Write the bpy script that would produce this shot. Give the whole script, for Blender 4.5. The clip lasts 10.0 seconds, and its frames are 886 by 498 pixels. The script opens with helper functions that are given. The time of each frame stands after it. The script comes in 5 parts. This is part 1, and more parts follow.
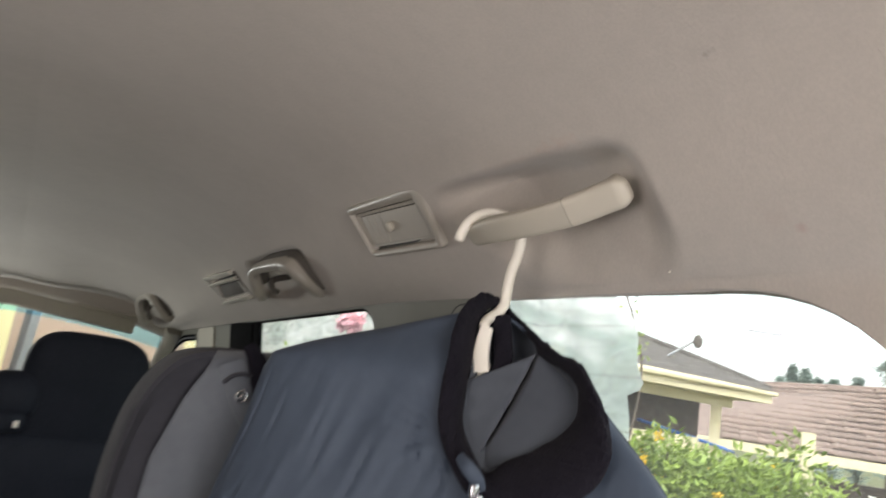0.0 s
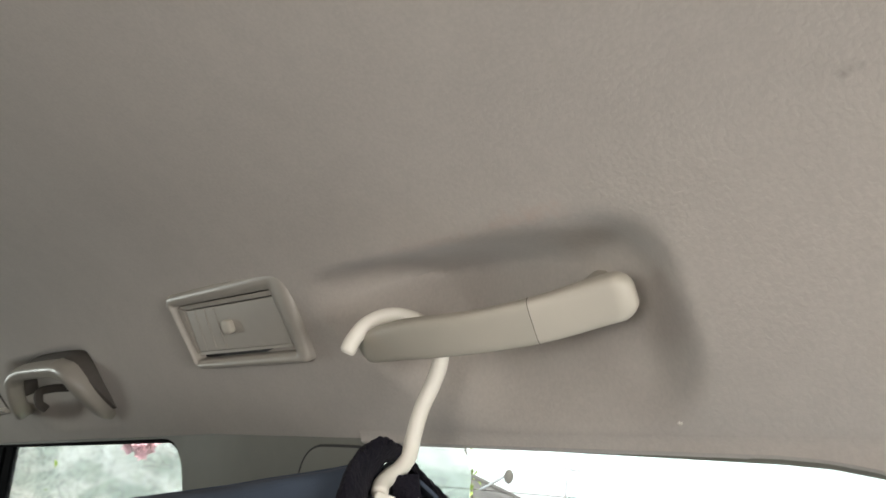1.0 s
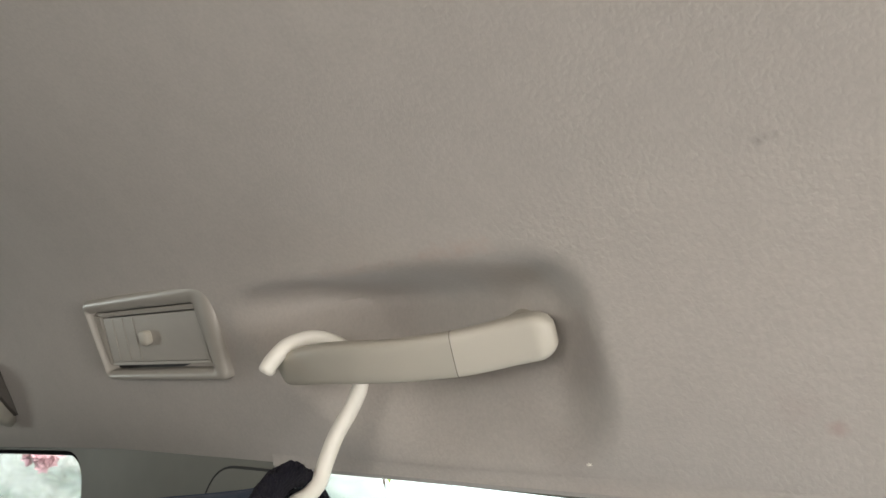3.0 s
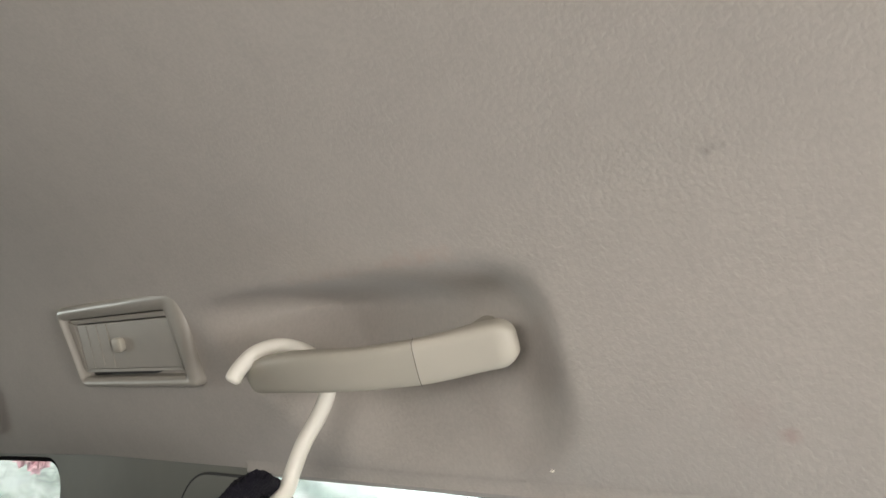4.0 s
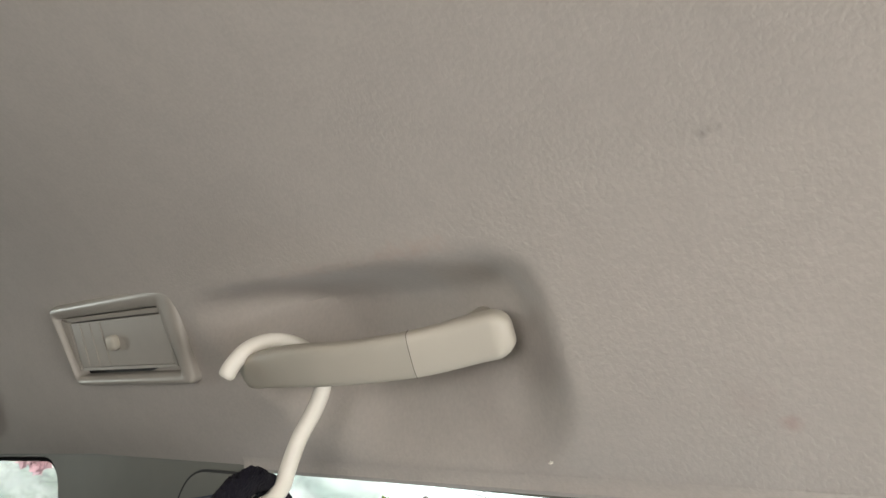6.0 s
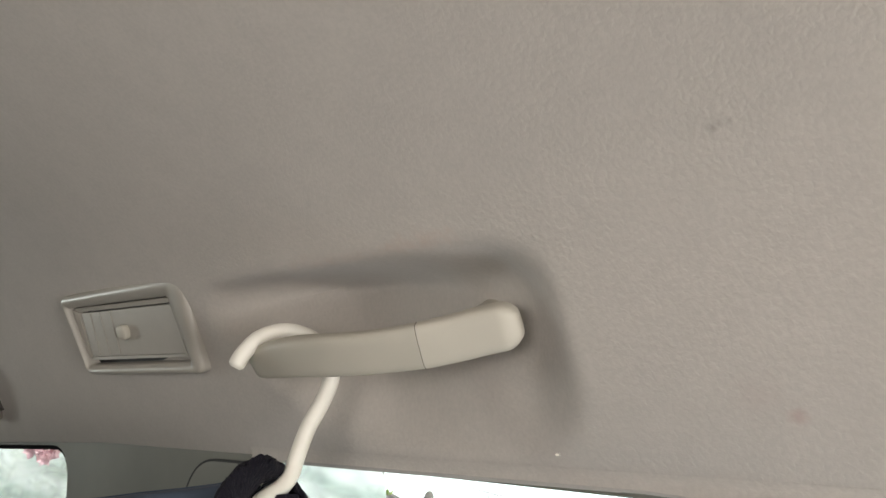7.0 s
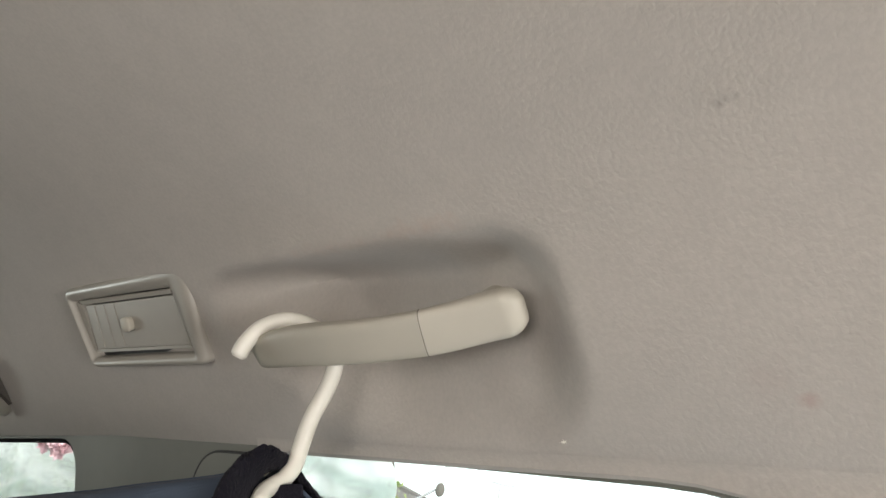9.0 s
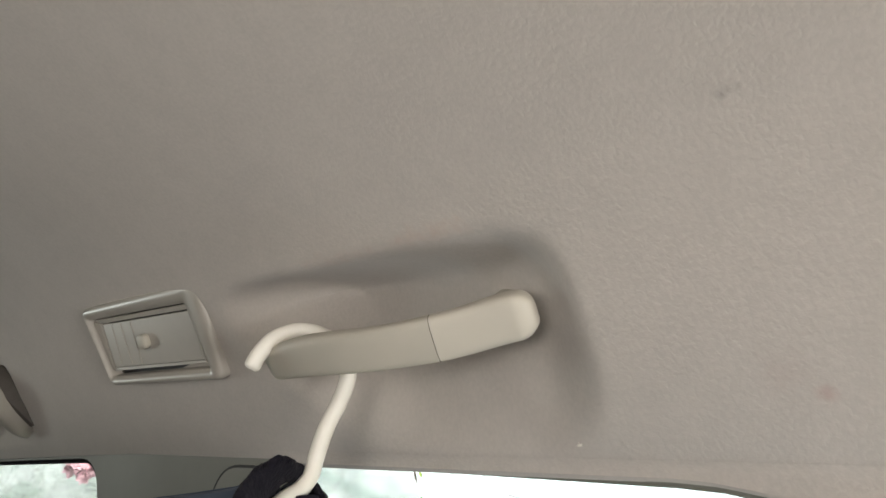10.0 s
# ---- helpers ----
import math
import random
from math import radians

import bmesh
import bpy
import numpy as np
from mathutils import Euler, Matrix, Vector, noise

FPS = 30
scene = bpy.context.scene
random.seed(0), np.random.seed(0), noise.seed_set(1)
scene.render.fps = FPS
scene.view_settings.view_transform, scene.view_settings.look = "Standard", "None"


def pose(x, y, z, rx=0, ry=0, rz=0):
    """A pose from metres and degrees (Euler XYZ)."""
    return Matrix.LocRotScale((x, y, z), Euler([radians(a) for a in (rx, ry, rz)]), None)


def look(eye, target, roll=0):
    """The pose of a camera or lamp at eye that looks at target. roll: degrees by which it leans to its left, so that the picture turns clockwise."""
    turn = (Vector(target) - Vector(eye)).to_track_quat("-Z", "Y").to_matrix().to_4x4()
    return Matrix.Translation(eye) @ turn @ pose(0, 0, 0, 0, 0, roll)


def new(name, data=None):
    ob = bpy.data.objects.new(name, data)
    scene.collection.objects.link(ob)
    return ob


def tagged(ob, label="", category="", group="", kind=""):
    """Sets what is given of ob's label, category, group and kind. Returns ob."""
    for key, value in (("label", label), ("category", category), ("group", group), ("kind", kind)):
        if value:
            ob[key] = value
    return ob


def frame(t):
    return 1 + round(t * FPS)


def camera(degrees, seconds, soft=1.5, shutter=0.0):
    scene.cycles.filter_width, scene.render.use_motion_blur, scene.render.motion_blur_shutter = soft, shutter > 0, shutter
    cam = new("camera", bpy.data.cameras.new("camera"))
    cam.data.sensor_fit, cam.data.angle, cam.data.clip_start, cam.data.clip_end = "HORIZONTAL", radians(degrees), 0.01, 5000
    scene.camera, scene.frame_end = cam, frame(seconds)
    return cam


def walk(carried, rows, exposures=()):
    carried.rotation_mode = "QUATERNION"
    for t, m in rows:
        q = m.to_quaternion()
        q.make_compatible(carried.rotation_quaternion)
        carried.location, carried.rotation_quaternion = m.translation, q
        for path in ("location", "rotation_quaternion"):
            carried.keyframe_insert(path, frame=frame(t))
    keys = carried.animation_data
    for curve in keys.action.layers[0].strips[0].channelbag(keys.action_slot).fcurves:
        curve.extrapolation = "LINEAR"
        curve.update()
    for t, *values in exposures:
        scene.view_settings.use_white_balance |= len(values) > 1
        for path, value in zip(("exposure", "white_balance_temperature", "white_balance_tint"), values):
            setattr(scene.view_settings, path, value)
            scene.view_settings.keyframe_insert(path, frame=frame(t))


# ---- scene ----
from mathutils.geometry import tessellate_polygon

# ---------------------------------------------------------------- camera
cam = camera(63.0, 10.0, soft=1.5, shutter=0.3)
PATH = [
    (0, (0.0506, 0.0582, 1.3622), (1.0017, 1.7778, 1.7343), 8.87),
    (0.5, (0.1171, 0.2368, 1.4068), (1.2777, 1.7579, 1.9893), 8.36),
    (1, (0.1387, 0.3133, 1.4015), (1.3715, 1.6890, 2.1681), 10.33),
    (1.5, (0.1400, 0.3241, 1.4201), (1.4090, 1.6182, 2.2655), 11.32),
    (2, (0.1501, 0.3176, 1.4076), (1.4348, 1.5836, 2.2718), 12.32),
    (3.5, (0.1374, 0.2986, 1.4001), (1.4501, 1.5281, 2.2748), 13.10),
    (4, (0.1496, 0.2896, 1.4116), (1.4705, 1.5161, 2.2781), 12.36),
    (4.5, (0.1523, 0.2909, 1.4131), (1.4789, 1.5070, 2.2856), 11.74),
    (5, (0.1530, 0.2818, 1.4259), (1.4810, 1.4988, 2.2949), 11.27),
    (5.5, (0.1591, 0.2862, 1.4275), (1.4879, 1.5055, 2.2920), 11.21),
    (6, (0.1577, 0.2915, 1.4124), (1.4851, 1.5185, 2.2682), 11.50),
    (7.5, (0.1549, 0.2915, 1.4075), (1.4772, 1.5359, 2.2460), 12.40),
    (8, (0.1610, 0.2937, 1.4057), (1.4836, 1.5409, 2.2396), 12.35),
    (8.5, (0.1624, 0.2932, 1.4065), (1.4849, 1.5458, 2.2323), 12.19),
    (9, (0.1646, 0.2937, 1.4086), (1.4814, 1.5563, 2.2285), 11.86),
    (9.5, (0.1515, 0.2966, 1.3967), (1.4452, 1.5775, 2.2247), 11.61),
    (10, (0.1714, 0.2909, 1.4041), (1.4396, 1.5838, 2.2527), 10.85),
]
EXPOSURES = [(0.0, 0.37, 6650, 15), (0.5, 0.29, 6570, 12.5), (1.0, 0.47, 6500, 10), (1.5, 0.61, 6500, 10), (2.0, 0.52, 6500, 10), (3.5, 0.51, 6500, 10), (4.5, 0.48, 6500, 10), (6.0, 0.50, 6500, 10), (7.5, 0.50, 6500, 10), (10.0, 0.51, 6500, 10)]
walk(cam, [(t, look(eye, target, roll)) for t, eye, target, roll in PATH], EXPOSURES)

# ---------------------------------------------------------------- world and light
SUN_ELEV, SUN_ROT = radians(52), radians(200)
world = bpy.data.worlds.new("overcast_sky")
scene.world = world
world.use_nodes = True
wn, wl = world.node_tree.nodes, world.node_tree.links
wn.clear()
sky = wn.new("ShaderNodeTexSky")
sky.sky_type, sky.sun_disc = "NISHITA", False
sky.sun_elevation, sky.sun_rotation = SUN_ELEV, SUN_ROT
sky.air_density, sky.dust_density, sky.ozone_density = 1.0, 4.0, 1.0
cloud = wn.new("ShaderNodeHueSaturation")
cloud.inputs["Saturation"].default_value = 0.25
bg = wn.new("ShaderNodeBackground")
bg.inputs["Strength"].default_value = 0.48
wo = wn.new("ShaderNodeOutputWorld")
wl.new(sky.outputs[0], cloud.inputs["Color"])
wl.new(cloud.outputs[0], bg.inputs["Color"])
wl.new(bg.outputs[0], wo.inputs["Surface"])

sun = new("sun", bpy.data.lights.new("sun", "SUN"))
sun.data.energy, sun.data.angle, sun.data.color = 0.15, radians(25), (1.0, 0.97, 0.92)
sun.matrix_world = Euler((radians(38), 0, radians(-20))).to_matrix().to_4x4()


def window_light(name, m, sx, sy, watts, colour=(1.0, 0.97, 0.945)):
    lamp = bpy.data.lights.new(name, "AREA")
    lamp.shape, lamp.size, lamp.size_y, lamp.energy = "RECTANGLE", sx, sy, watts
    lamp.color = colour
    ob = new(name, lamp)
    ob.matrix_world = m
    return ob


window_light("tailgate_daylight", look((0.13, -0.95, 1.20), (0.22, 0.8, 1.42)), 0.68, 0.32, 10.8)
window_light("front_window_daylight", look((-0.48, 3.10, 1.24), (0.25, 1.2, 1.66)), 0.22, 0.24, 6.0, (0.92, 1.0, 0.95))
window_light("quarter_window_daylight", look((0.625, 0.34, 1.105), (0.24, 0.30, 1.70)), 0.16, 0.07, 0.26, (0.86, 0.95, 1.0))
window_light("far_quarter_window_daylight", look((-0.57, 0.10, 1.25), (0.45, 0.16, 1.60)), 0.56, 0.40, 4.9, (1.0, 0.955, 0.915))


# ---------------------------------------------------------------- helpers
def material(name, a, b=None, scale=8.0, rough=0.6, rough_var=0.08, bump=0.0, bump_scale=60.0, bump_dist=0.002,
             metal=0.0, sheen=0.0, island=0.0, stretch=(1, 1, 1), coat=0.0, coarse=None, gloss=0.5):
    """Two colours mixed by a coarse and a fine noise, a roughness that varies, and a fine relief."""
    m = bpy.data.materials.new(name)
    m.use_nodes = True
    n, l = m.node_tree.nodes, m.node_tree.links
    p = n["Principled BSDF"]
    b = b or tuple(c * 0.8 for c in a)
    tc = n.new("ShaderNodeTexCoord")
    mp = n.new("ShaderNodeMapping")
    mp.inputs["Scale"].default_value = stretch
    l.new(tc.outputs["Object"], mp.inputs["Vector"])
    big = n.new("ShaderNodeTexNoise")
    big.inputs["Scale"].default_value, big.inputs["Detail"].default_value = coarse or scale, 4
    fine = n.new("ShaderNodeTexNoise")
    fine.inputs["Scale"].default_value, fine.inputs["Detail"].default_value = scale * 9, 3
    for tex in (big, fine):
        l.new(mp.outputs[0], tex.inputs["Vector"])
    add = n.new("ShaderNodeMath")
    add.operation = "MULTIPLY_ADD"
    add.inputs[1].default_value = 0.35
    l.new(fine.outputs["Fac"], add.inputs[0])
    half = n.new("ShaderNodeMath")
    half.operation = "MULTIPLY"
    half.inputs[1].default_value = 0.65
    l.new(big.outputs["Fac"], half.inputs[0])
    l.new(half.outputs[0], add.inputs[2])
    ramp = n.new("ShaderNodeMapRange")
    ramp.inputs["From Min"].default_value, ramp.inputs["From Max"].default_value = 0.36, 0.64
    l.new(add.outputs[0], ramp.inputs["Value"])
    mix = n.new("ShaderNodeMix")
    mix.data_type = "RGBA"
    mix.inputs[6].default_value, mix.inputs[7].default_value = (*a, 1), (*b, 1)
    l.new(ramp.outputs[0], mix.inputs[0])
    colour = mix.outputs[2]
    if island:
        info = n.new("ShaderNodeObjectInfo")
        geo = n.new("ShaderNodeNewGeometry")
        rnd = n.new("ShaderNodeMath")
        rnd.operation = "ADD"
        l.new(info.outputs["Random"], rnd.inputs[0])
        l.new(geo.outputs["Random Per Island"], rnd.inputs[1])
        val = n.new("ShaderNodeMapRange")
        val.inputs["From Max"].default_value = 2.0
        val.inputs["To Min"].default_value, val.inputs["To Max"].default_value = 1 - island, 1 + island
        l.new(rnd.outputs[0], val.inputs["Value"])
        hsv = n.new("ShaderNodeHueSaturation")
        l.new(val.outputs[0], hsv.inputs["Value"])
        l.new(colour, hsv.inputs["Color"])
        colour = hsv.outputs[0]
    l.new(colour, p.inputs["Base Color"])
    rr = n.new("ShaderNodeMapRange")
    rr.inputs["To Min"].default_value, rr.inputs["To Max"].default_value = max(0.02, rough - rough_var), min(1, rough + rough_var)
    l.new(big.outputs["Fac"], rr.inputs["Value"])
    l.new(rr.outputs[0], p.inputs["Roughness"])
    p.inputs["Metallic"].default_value = metal
    p.inputs["Specular IOR Level"].default_value = gloss
    p.inputs["Sheen Weight"].default_value = sheen
    p.inputs["Coat Weight"].default_value = coat
    if bump:
        bt = n.new("ShaderNodeTexNoise")
        bt.inputs["Scale"].default_value, bt.inputs["Detail"].default_value = bump_scale, 3
        l.new(mp.outputs[0], bt.inputs["Vector"])
        bm = n.new("ShaderNodeBump")
        bm.inputs["Strength"].default_value, bm.inputs["Distance"].default_value = bump, bump_dist
        l.new(bt.outputs["Fac"], bm.inputs["Height"])
        l.new(bm.outputs[0], p.inputs["Normal"])
    return m


ORIGIN = {}


def thing(name, base, label, category, kind="", group=""):
    """An Empty at the thing's base, which parents its parts."""
    ob = new(name)
    ob.empty_display_size = 0.02
    ob.location = base
    ORIGIN[name if ob.name == name else ob.name] = Vector(base)
    tagged(ob, label, category, group, kind)
    return ob


def part(name, bm, mat, parent=None, label="", smooth=True, kind="", category=""):
    """Links a bmesh, made in world places, as one mesh object under its thing."""
    base = ORIGIN.get(parent.name, Vector()) if parent else Vector()
    bmesh.ops.translate(bm, verts=bm.verts, vec=-base)
    bmesh.ops.recalc_face_normals(bm, faces=bm.faces)
    me = bpy.data.meshes.new(name)
    bm.to_mesh(me)
    bm.free()
    if smooth:
        me.shade_smooth()
        me.set_sharp_from_angle(angle=radians(38))
    me.materials.append(mat)
    ob = new(name, me)
    if parent:
        ob.parent = parent
        ORIGIN[ob.name] = base
    tagged(ob, label, category, "", kind)
    return ob


def from_arrays(name, verts, faces, mat, parent=None, label="", smooth=False, kind=""):
    base = np.array(ORIGIN.get(parent.name, Vector()) if parent else Vector())
    me = bpy.data.meshes.new(name)
    me.from_pydata((np.asarray(verts) - base).tolist(), [], [list(map(int, f)) for f in faces])
    me.materials.append(mat)
    if smooth:
        me.shade_smooth()
    ob = new(name, me)
    if parent:
        ob.parent = parent
        ORIGIN[ob.name] = Vector(base)
    tagged(ob, label, "", "", kind)
    return ob


def grid(bm, pts, closed_u=False, closed_v=False):
    """A sheet through rows of places."""
    rows = [[bm.verts.new(p) for p in row] for row in pts]
    nu, nv = len(rows), len(rows[0])
    for i in range(nu if closed_u else nu - 1):
        for j in range(nv if closed_v else nv - 1):
            bm.faces.new((rows[i][j], rows[(i + 1) % nu][j], rows[(i + 1) % nu][(j + 1) % nv], rows[i][(j + 1) % nv]))
    return rows


def shell(bm, pts, move):
    """A sheet through rows of places with a second one moved off it, closed round the rim."""
    nu, nv = len(pts), len(pts[0])
    one = grid(bm, pts)
    two = grid(bm, [[Vector(p) + Vector(move(i, j)) for j, p in enumerate(row)] for i, row in enumerate(pts)])
    rim = [(i, 0) for i in range(nu)] + [(nu - 1, j) for j in range(1, nv)] + [(i, nv - 1) for i in range(nu - 2, -1, -1)] + [(0, j) for j in range(nv - 2, 0, -1)]
    for (a, b), (c, d) in zip(rim, rim[1:] + rim[:1]):
        bm.faces.new((one[a][b], one[c][d], two[c][d], two[a][b]))


def smooth_path(pts, steps=8):
    """A Catmull-Rom curve through places."""
    pts = [Vector(p) for p in pts]
    full = [2 * pts[0] - pts[1]] + pts + [2 * pts[-1] - pts[-2]]
    out = []
    for a, b, c, d in zip(full, full[1:], full[2:], full[3:]):
        for k in range(steps):
            t = k / steps
            out.append(0.5 * (2 * b + (c - a) * t + (2 * a - 5 * b + 4 * c - d) * t * t + (3 * b - a - 3 * c + d) * t ** 3))
    return out + [pts[-1]]


def sweep(bm, path, size, up=(0, 0, 1), seg=14, square=2.0, caps=True):
    """A rounded section drawn along a path; size(f) gives its half width and half height at the fraction f."""
    rows, n = [], len(path)
    for i, p in enumerate(path):
        ahead = (path[min(i + 1, n - 1)] - path[max(i - 1, 0)]).normalized()
        side = ahead.cross(Vector(up)).normalized()
        over = side.cross(ahead).normalized()
        w, h = size(i / (n - 1))
        row = []
        for k in range(seg):
            a = 2 * math.pi * k / seg
            c, s = math.cos(a), math.sin(a)
            q = 2.0 / square
            row.append(p + side * w * math.copysign(abs(c) ** q, c) + over * h * math.copysign(abs(s) ** q, s))
        rows.append(row)
    made = grid(bm, rows, closed_v=True)
    if caps:
        bm.faces.new(made[0][::-1])
        bm.faces.new(made[-1])
    return made


def tube(bm, pts, r, seg=8, steps=6):
    path = smooth_path(pts, steps) if steps > 1 else [Vector(p) for p in pts]
    n = len(path)

    def size(f):
        e = 1.0
        d = min(f, 1 - f) * n
        if d < 2:
            e = (0.62, 0.9, 1.0)[int(d + 0.01)]
        return r * e, r * e
    first = path[1] - path[0]
    sweep(bm, path, size, up=(0.31, 0.12, 0.94) if abs(first.normalized().z) < 0.9 else (0.9, 0.4, 0.1), seg=seg)


def box(bm, c, s, bevel=0.0, m=None, seg=2):
    made = bmesh.ops.create_cube(bm, size=1.0)["verts"]
    for v in made:
        v.co = Vector((v.co.x * s[0], v.co.y * s[1], v.co.z * s[2]))
    if bevel:
        edges = list({e for v in made for e in v.link_edges})
        out = bmesh.ops.bevel(bm, geom=edges, offset=bevel, segments=seg, affect="EDGES", profile=0.5)
        made = list({v for f in out["faces"] for v in f.verts} | {v for v in made if v.is_valid})
        todo, seen = list(made), set(made)
        while todo:
            for e in todo.pop().link_edges:
                for v in e.verts:
                    if v not in seen:
                        seen.add(v)
                        todo.append(v)
        made = list(seen)
    for v in made:
        if m is not None:
            v.co = m.to_3x3() @ v.co
        v.co += Vector(c)
    return made


def rounded(poly, r, seg=5):
    """The corners of a flat polygon rounded; r: one radius, or one a corner."""
    out, n = [], len(poly)
    rs = r if isinstance(r, (list, tuple)) else [r] * n
    for i, p in enumerate(poly):
        a, p, b = Vector(poly[i - 1]), Vector(p), Vector(poly[(i + 1) % n])
        if rs[i] <= 0:
            out.append(p)
            continue
        d = min(rs[i], (a - p).length * 0.49, (b - p).length * 0.49)
        s, e = p + (a - p).normalized() * d, p + (b - p).normalized() * d
        for k in range(seg + 1):
            t = k / seg
            out.append((1 - t) ** 2 * s + 2 * t * (1 - t) * p + t * t * e)
    return out


def prism(bm, loops, put, thick):
    """A flat polygon with holes, laid into the world by put(a, b), thickened by the vector thick."""
    flat = [Vector((p[0], p[1], 0)) for loop in loops for p in loop]
    vs = [bm.verts.new(p) for p in flat]
    for tri in tessellate_polygon([[Vector((p[0], p[1], 0)) for p in loop] for loop in loops]):
        bm.faces.new([vs[k] for k in tri])
    bmesh.ops.recalc_face_normals(bm, faces=bm.faces)
    faces = list(bm.faces)
    for v in bm.verts:
        v.co = Vector(put(v.co.x, v.co.y))
    ext = bmesh.ops.extrude_face_region(bm, geom=faces)
    for v in ext["geom"]:
        if isinstance(v, bmesh.types.BMVert):
            v.co += Vector(thick)


def smoothstep(a, b, x):
    t = min(1.0, max(0.0, (x - a) / (b - a)))
    return t * t * (3 - 2 * t)


# ---------------------------------------------------------------- materials
def liner_material():
    """Needle-felt roof lining: warm grey, closely flecked relief, a few scuffs, faint stains and brown patches."""
    m = material("roof_lining_felt", (0.474, 0.429, 0.382), (0.435, 0.394, 0.351), scale=5, rough=0.95, rough_var=0.03, sheen=0.15)
    n, l = m.node_tree.nodes, m.node_tree.links
    p = n["Principled BSDF"]
    tc = n.new("ShaderNodeTexCoord")
    mp = n.new("ShaderNodeMapping")
    mp.inputs["Scale"].default_value = (1.0, 1.0, 0.75)
    l.new(tc.outputs["Object"], mp.inputs["Vector"])
    vo = n.new("ShaderNodeTexNoise")
    vo.inputs["Scale"].default_value, vo.inputs["Detail"].default_value, vo.inputs["Distortion"].default_value = 330, 1.6, 0.3
    fi = n.new("ShaderNodeTexNoise")
    fi.inputs["Scale"].default_value, fi.inputs["Detail"].default_value = 900, 2
    patch = n.new("ShaderNodeTexNoise")
    patch.inputs["Scale"].default_value = 22
    for t in (vo, fi, patch):
        l.new(mp.outputs[0], t.inputs["Vector"])
    sharp = n.new("ShaderNodeMapRange")
    sharp.inputs["From Min"].default_value, sharp.inputs["From Max"].default_value = 0.34, 0.72
    l.new(vo.outputs["Fac"], sharp.inputs["Value"])
    amp = n.new("ShaderNodeMapRange")
    amp.inputs["From Min"].default_value, amp.inputs["From Max"].default_value = 0.3, 0.7
    amp.inputs["To Min"].default_value, amp.inputs["To Max"].default_value = 0.5, 1.2
    l.new(patch.outputs["Fac"], amp.inputs["Value"])
    mul = n.new("ShaderNodeMath")
    mul.operation = "MULTIPLY"
    l.new(sharp.outputs[0], mul.inputs[0])
    l.new(amp.outputs[0], mul.inputs[1])
    add = n.new("ShaderNodeMath")
    add.operation = "MULTIPLY_ADD"
    add.inputs[1].default_value = 0.18
    l.new(fi.outputs["Fac"], add.inputs[0])
    l.new(mul.outputs[0], add.inputs[2])
    bump = n.new("ShaderNodeBump")
    bump.inputs["Strength"].default_value, bump.inputs["Distance"].default_value = 0.21, 0.0008
    l.new(add.outputs[0], bump.inputs["Height"])
    l.new(bump.outputs[0], p.inputs["Normal"])
    colour = p.inputs["Base Color"].links[0].from_socket
    speck = n.new("ShaderNodeMapRange")
    speck.inputs["From Min"].default_value, speck.inputs["From Max"].default_value = 0.3, 0.7
    speck.inputs["To Min"].default_value, speck.inputs["To Max"].default_value = 0.965, 1.03
    l.new(vo.outputs["Fac"], speck.inputs["Value"])
    fleck = n.new("ShaderNodeHueSaturation")
    l.new(speck.outputs[0], fleck.inputs["Value"])
    l.new(colour, fleck.inputs["Color"])
    colour = fleck.outputs[0]
    # scuffs, stains and brown patches: place, reach along x, y, z, colour, strength
    for (x, y, z), reach, tint, most in (
            ((0.421, 0.392, 1.618), (0.0042, 0.0105, 0.0042), (0.22, 0.19, 0.17), 0.75),
            ((0.417, 0.402, 1.620), (0.010, 0.015, 0.010), (0.36, 0.33, 0.29), 0.18),
            ((0.534, 0.388, 1.518), (0.007, 0.008, 0.007), (0.38, 0.24, 0.21), 0.42),
            ((0.525, 0.405, 1.526), (0.018, 0.018, 0.018), (0.43, 0.34, 0.30), 0.25),
            # two long brown patches along the handle pocket's upper edge
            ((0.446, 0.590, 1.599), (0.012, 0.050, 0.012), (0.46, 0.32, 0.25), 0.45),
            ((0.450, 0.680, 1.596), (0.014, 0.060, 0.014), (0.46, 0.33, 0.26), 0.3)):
        off = n.new("ShaderNodeVectorMath")
        off.operation = "SUBTRACT"
        off.inputs[1].default_value = (x, y, z)
        l.new(tc.outputs["Object"], off.inputs[0])
        div = n.new("ShaderNodeVectorMath")
        div.operation = "DIVIDE"
        div.inputs[1].default_value = reach
        l.new(off.outputs[0], div.inputs[0])
        ln = n.new("ShaderNodeVectorMath")
        ln.operation = "LENGTH"
        l.new(div.outputs[0], ln.inputs[0])
        no = n.new("ShaderNodeTexNoise")
        no.inputs["Scale"].default_value = 120
        l.new(tc.outputs["Object"], no.inputs["Vector"])
        wob = n.new("ShaderNodeMath")
        wob.operation = "MULTIPLY_ADD"
        wob.inputs[1].default_value = 1.6
        l.new(no.outputs["Fac"], wob.inputs[0])
        l.new(ln.outputs["Value"], wob.inputs[2])
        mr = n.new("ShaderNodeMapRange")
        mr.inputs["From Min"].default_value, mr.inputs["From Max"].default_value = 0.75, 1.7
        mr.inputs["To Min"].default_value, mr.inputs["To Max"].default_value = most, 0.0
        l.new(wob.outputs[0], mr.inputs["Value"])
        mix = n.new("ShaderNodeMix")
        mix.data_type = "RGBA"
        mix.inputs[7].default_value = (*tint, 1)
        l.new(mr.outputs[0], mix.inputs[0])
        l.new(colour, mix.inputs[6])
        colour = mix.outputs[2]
    l.new(colour, p.inputs["Base Color"])
    return m


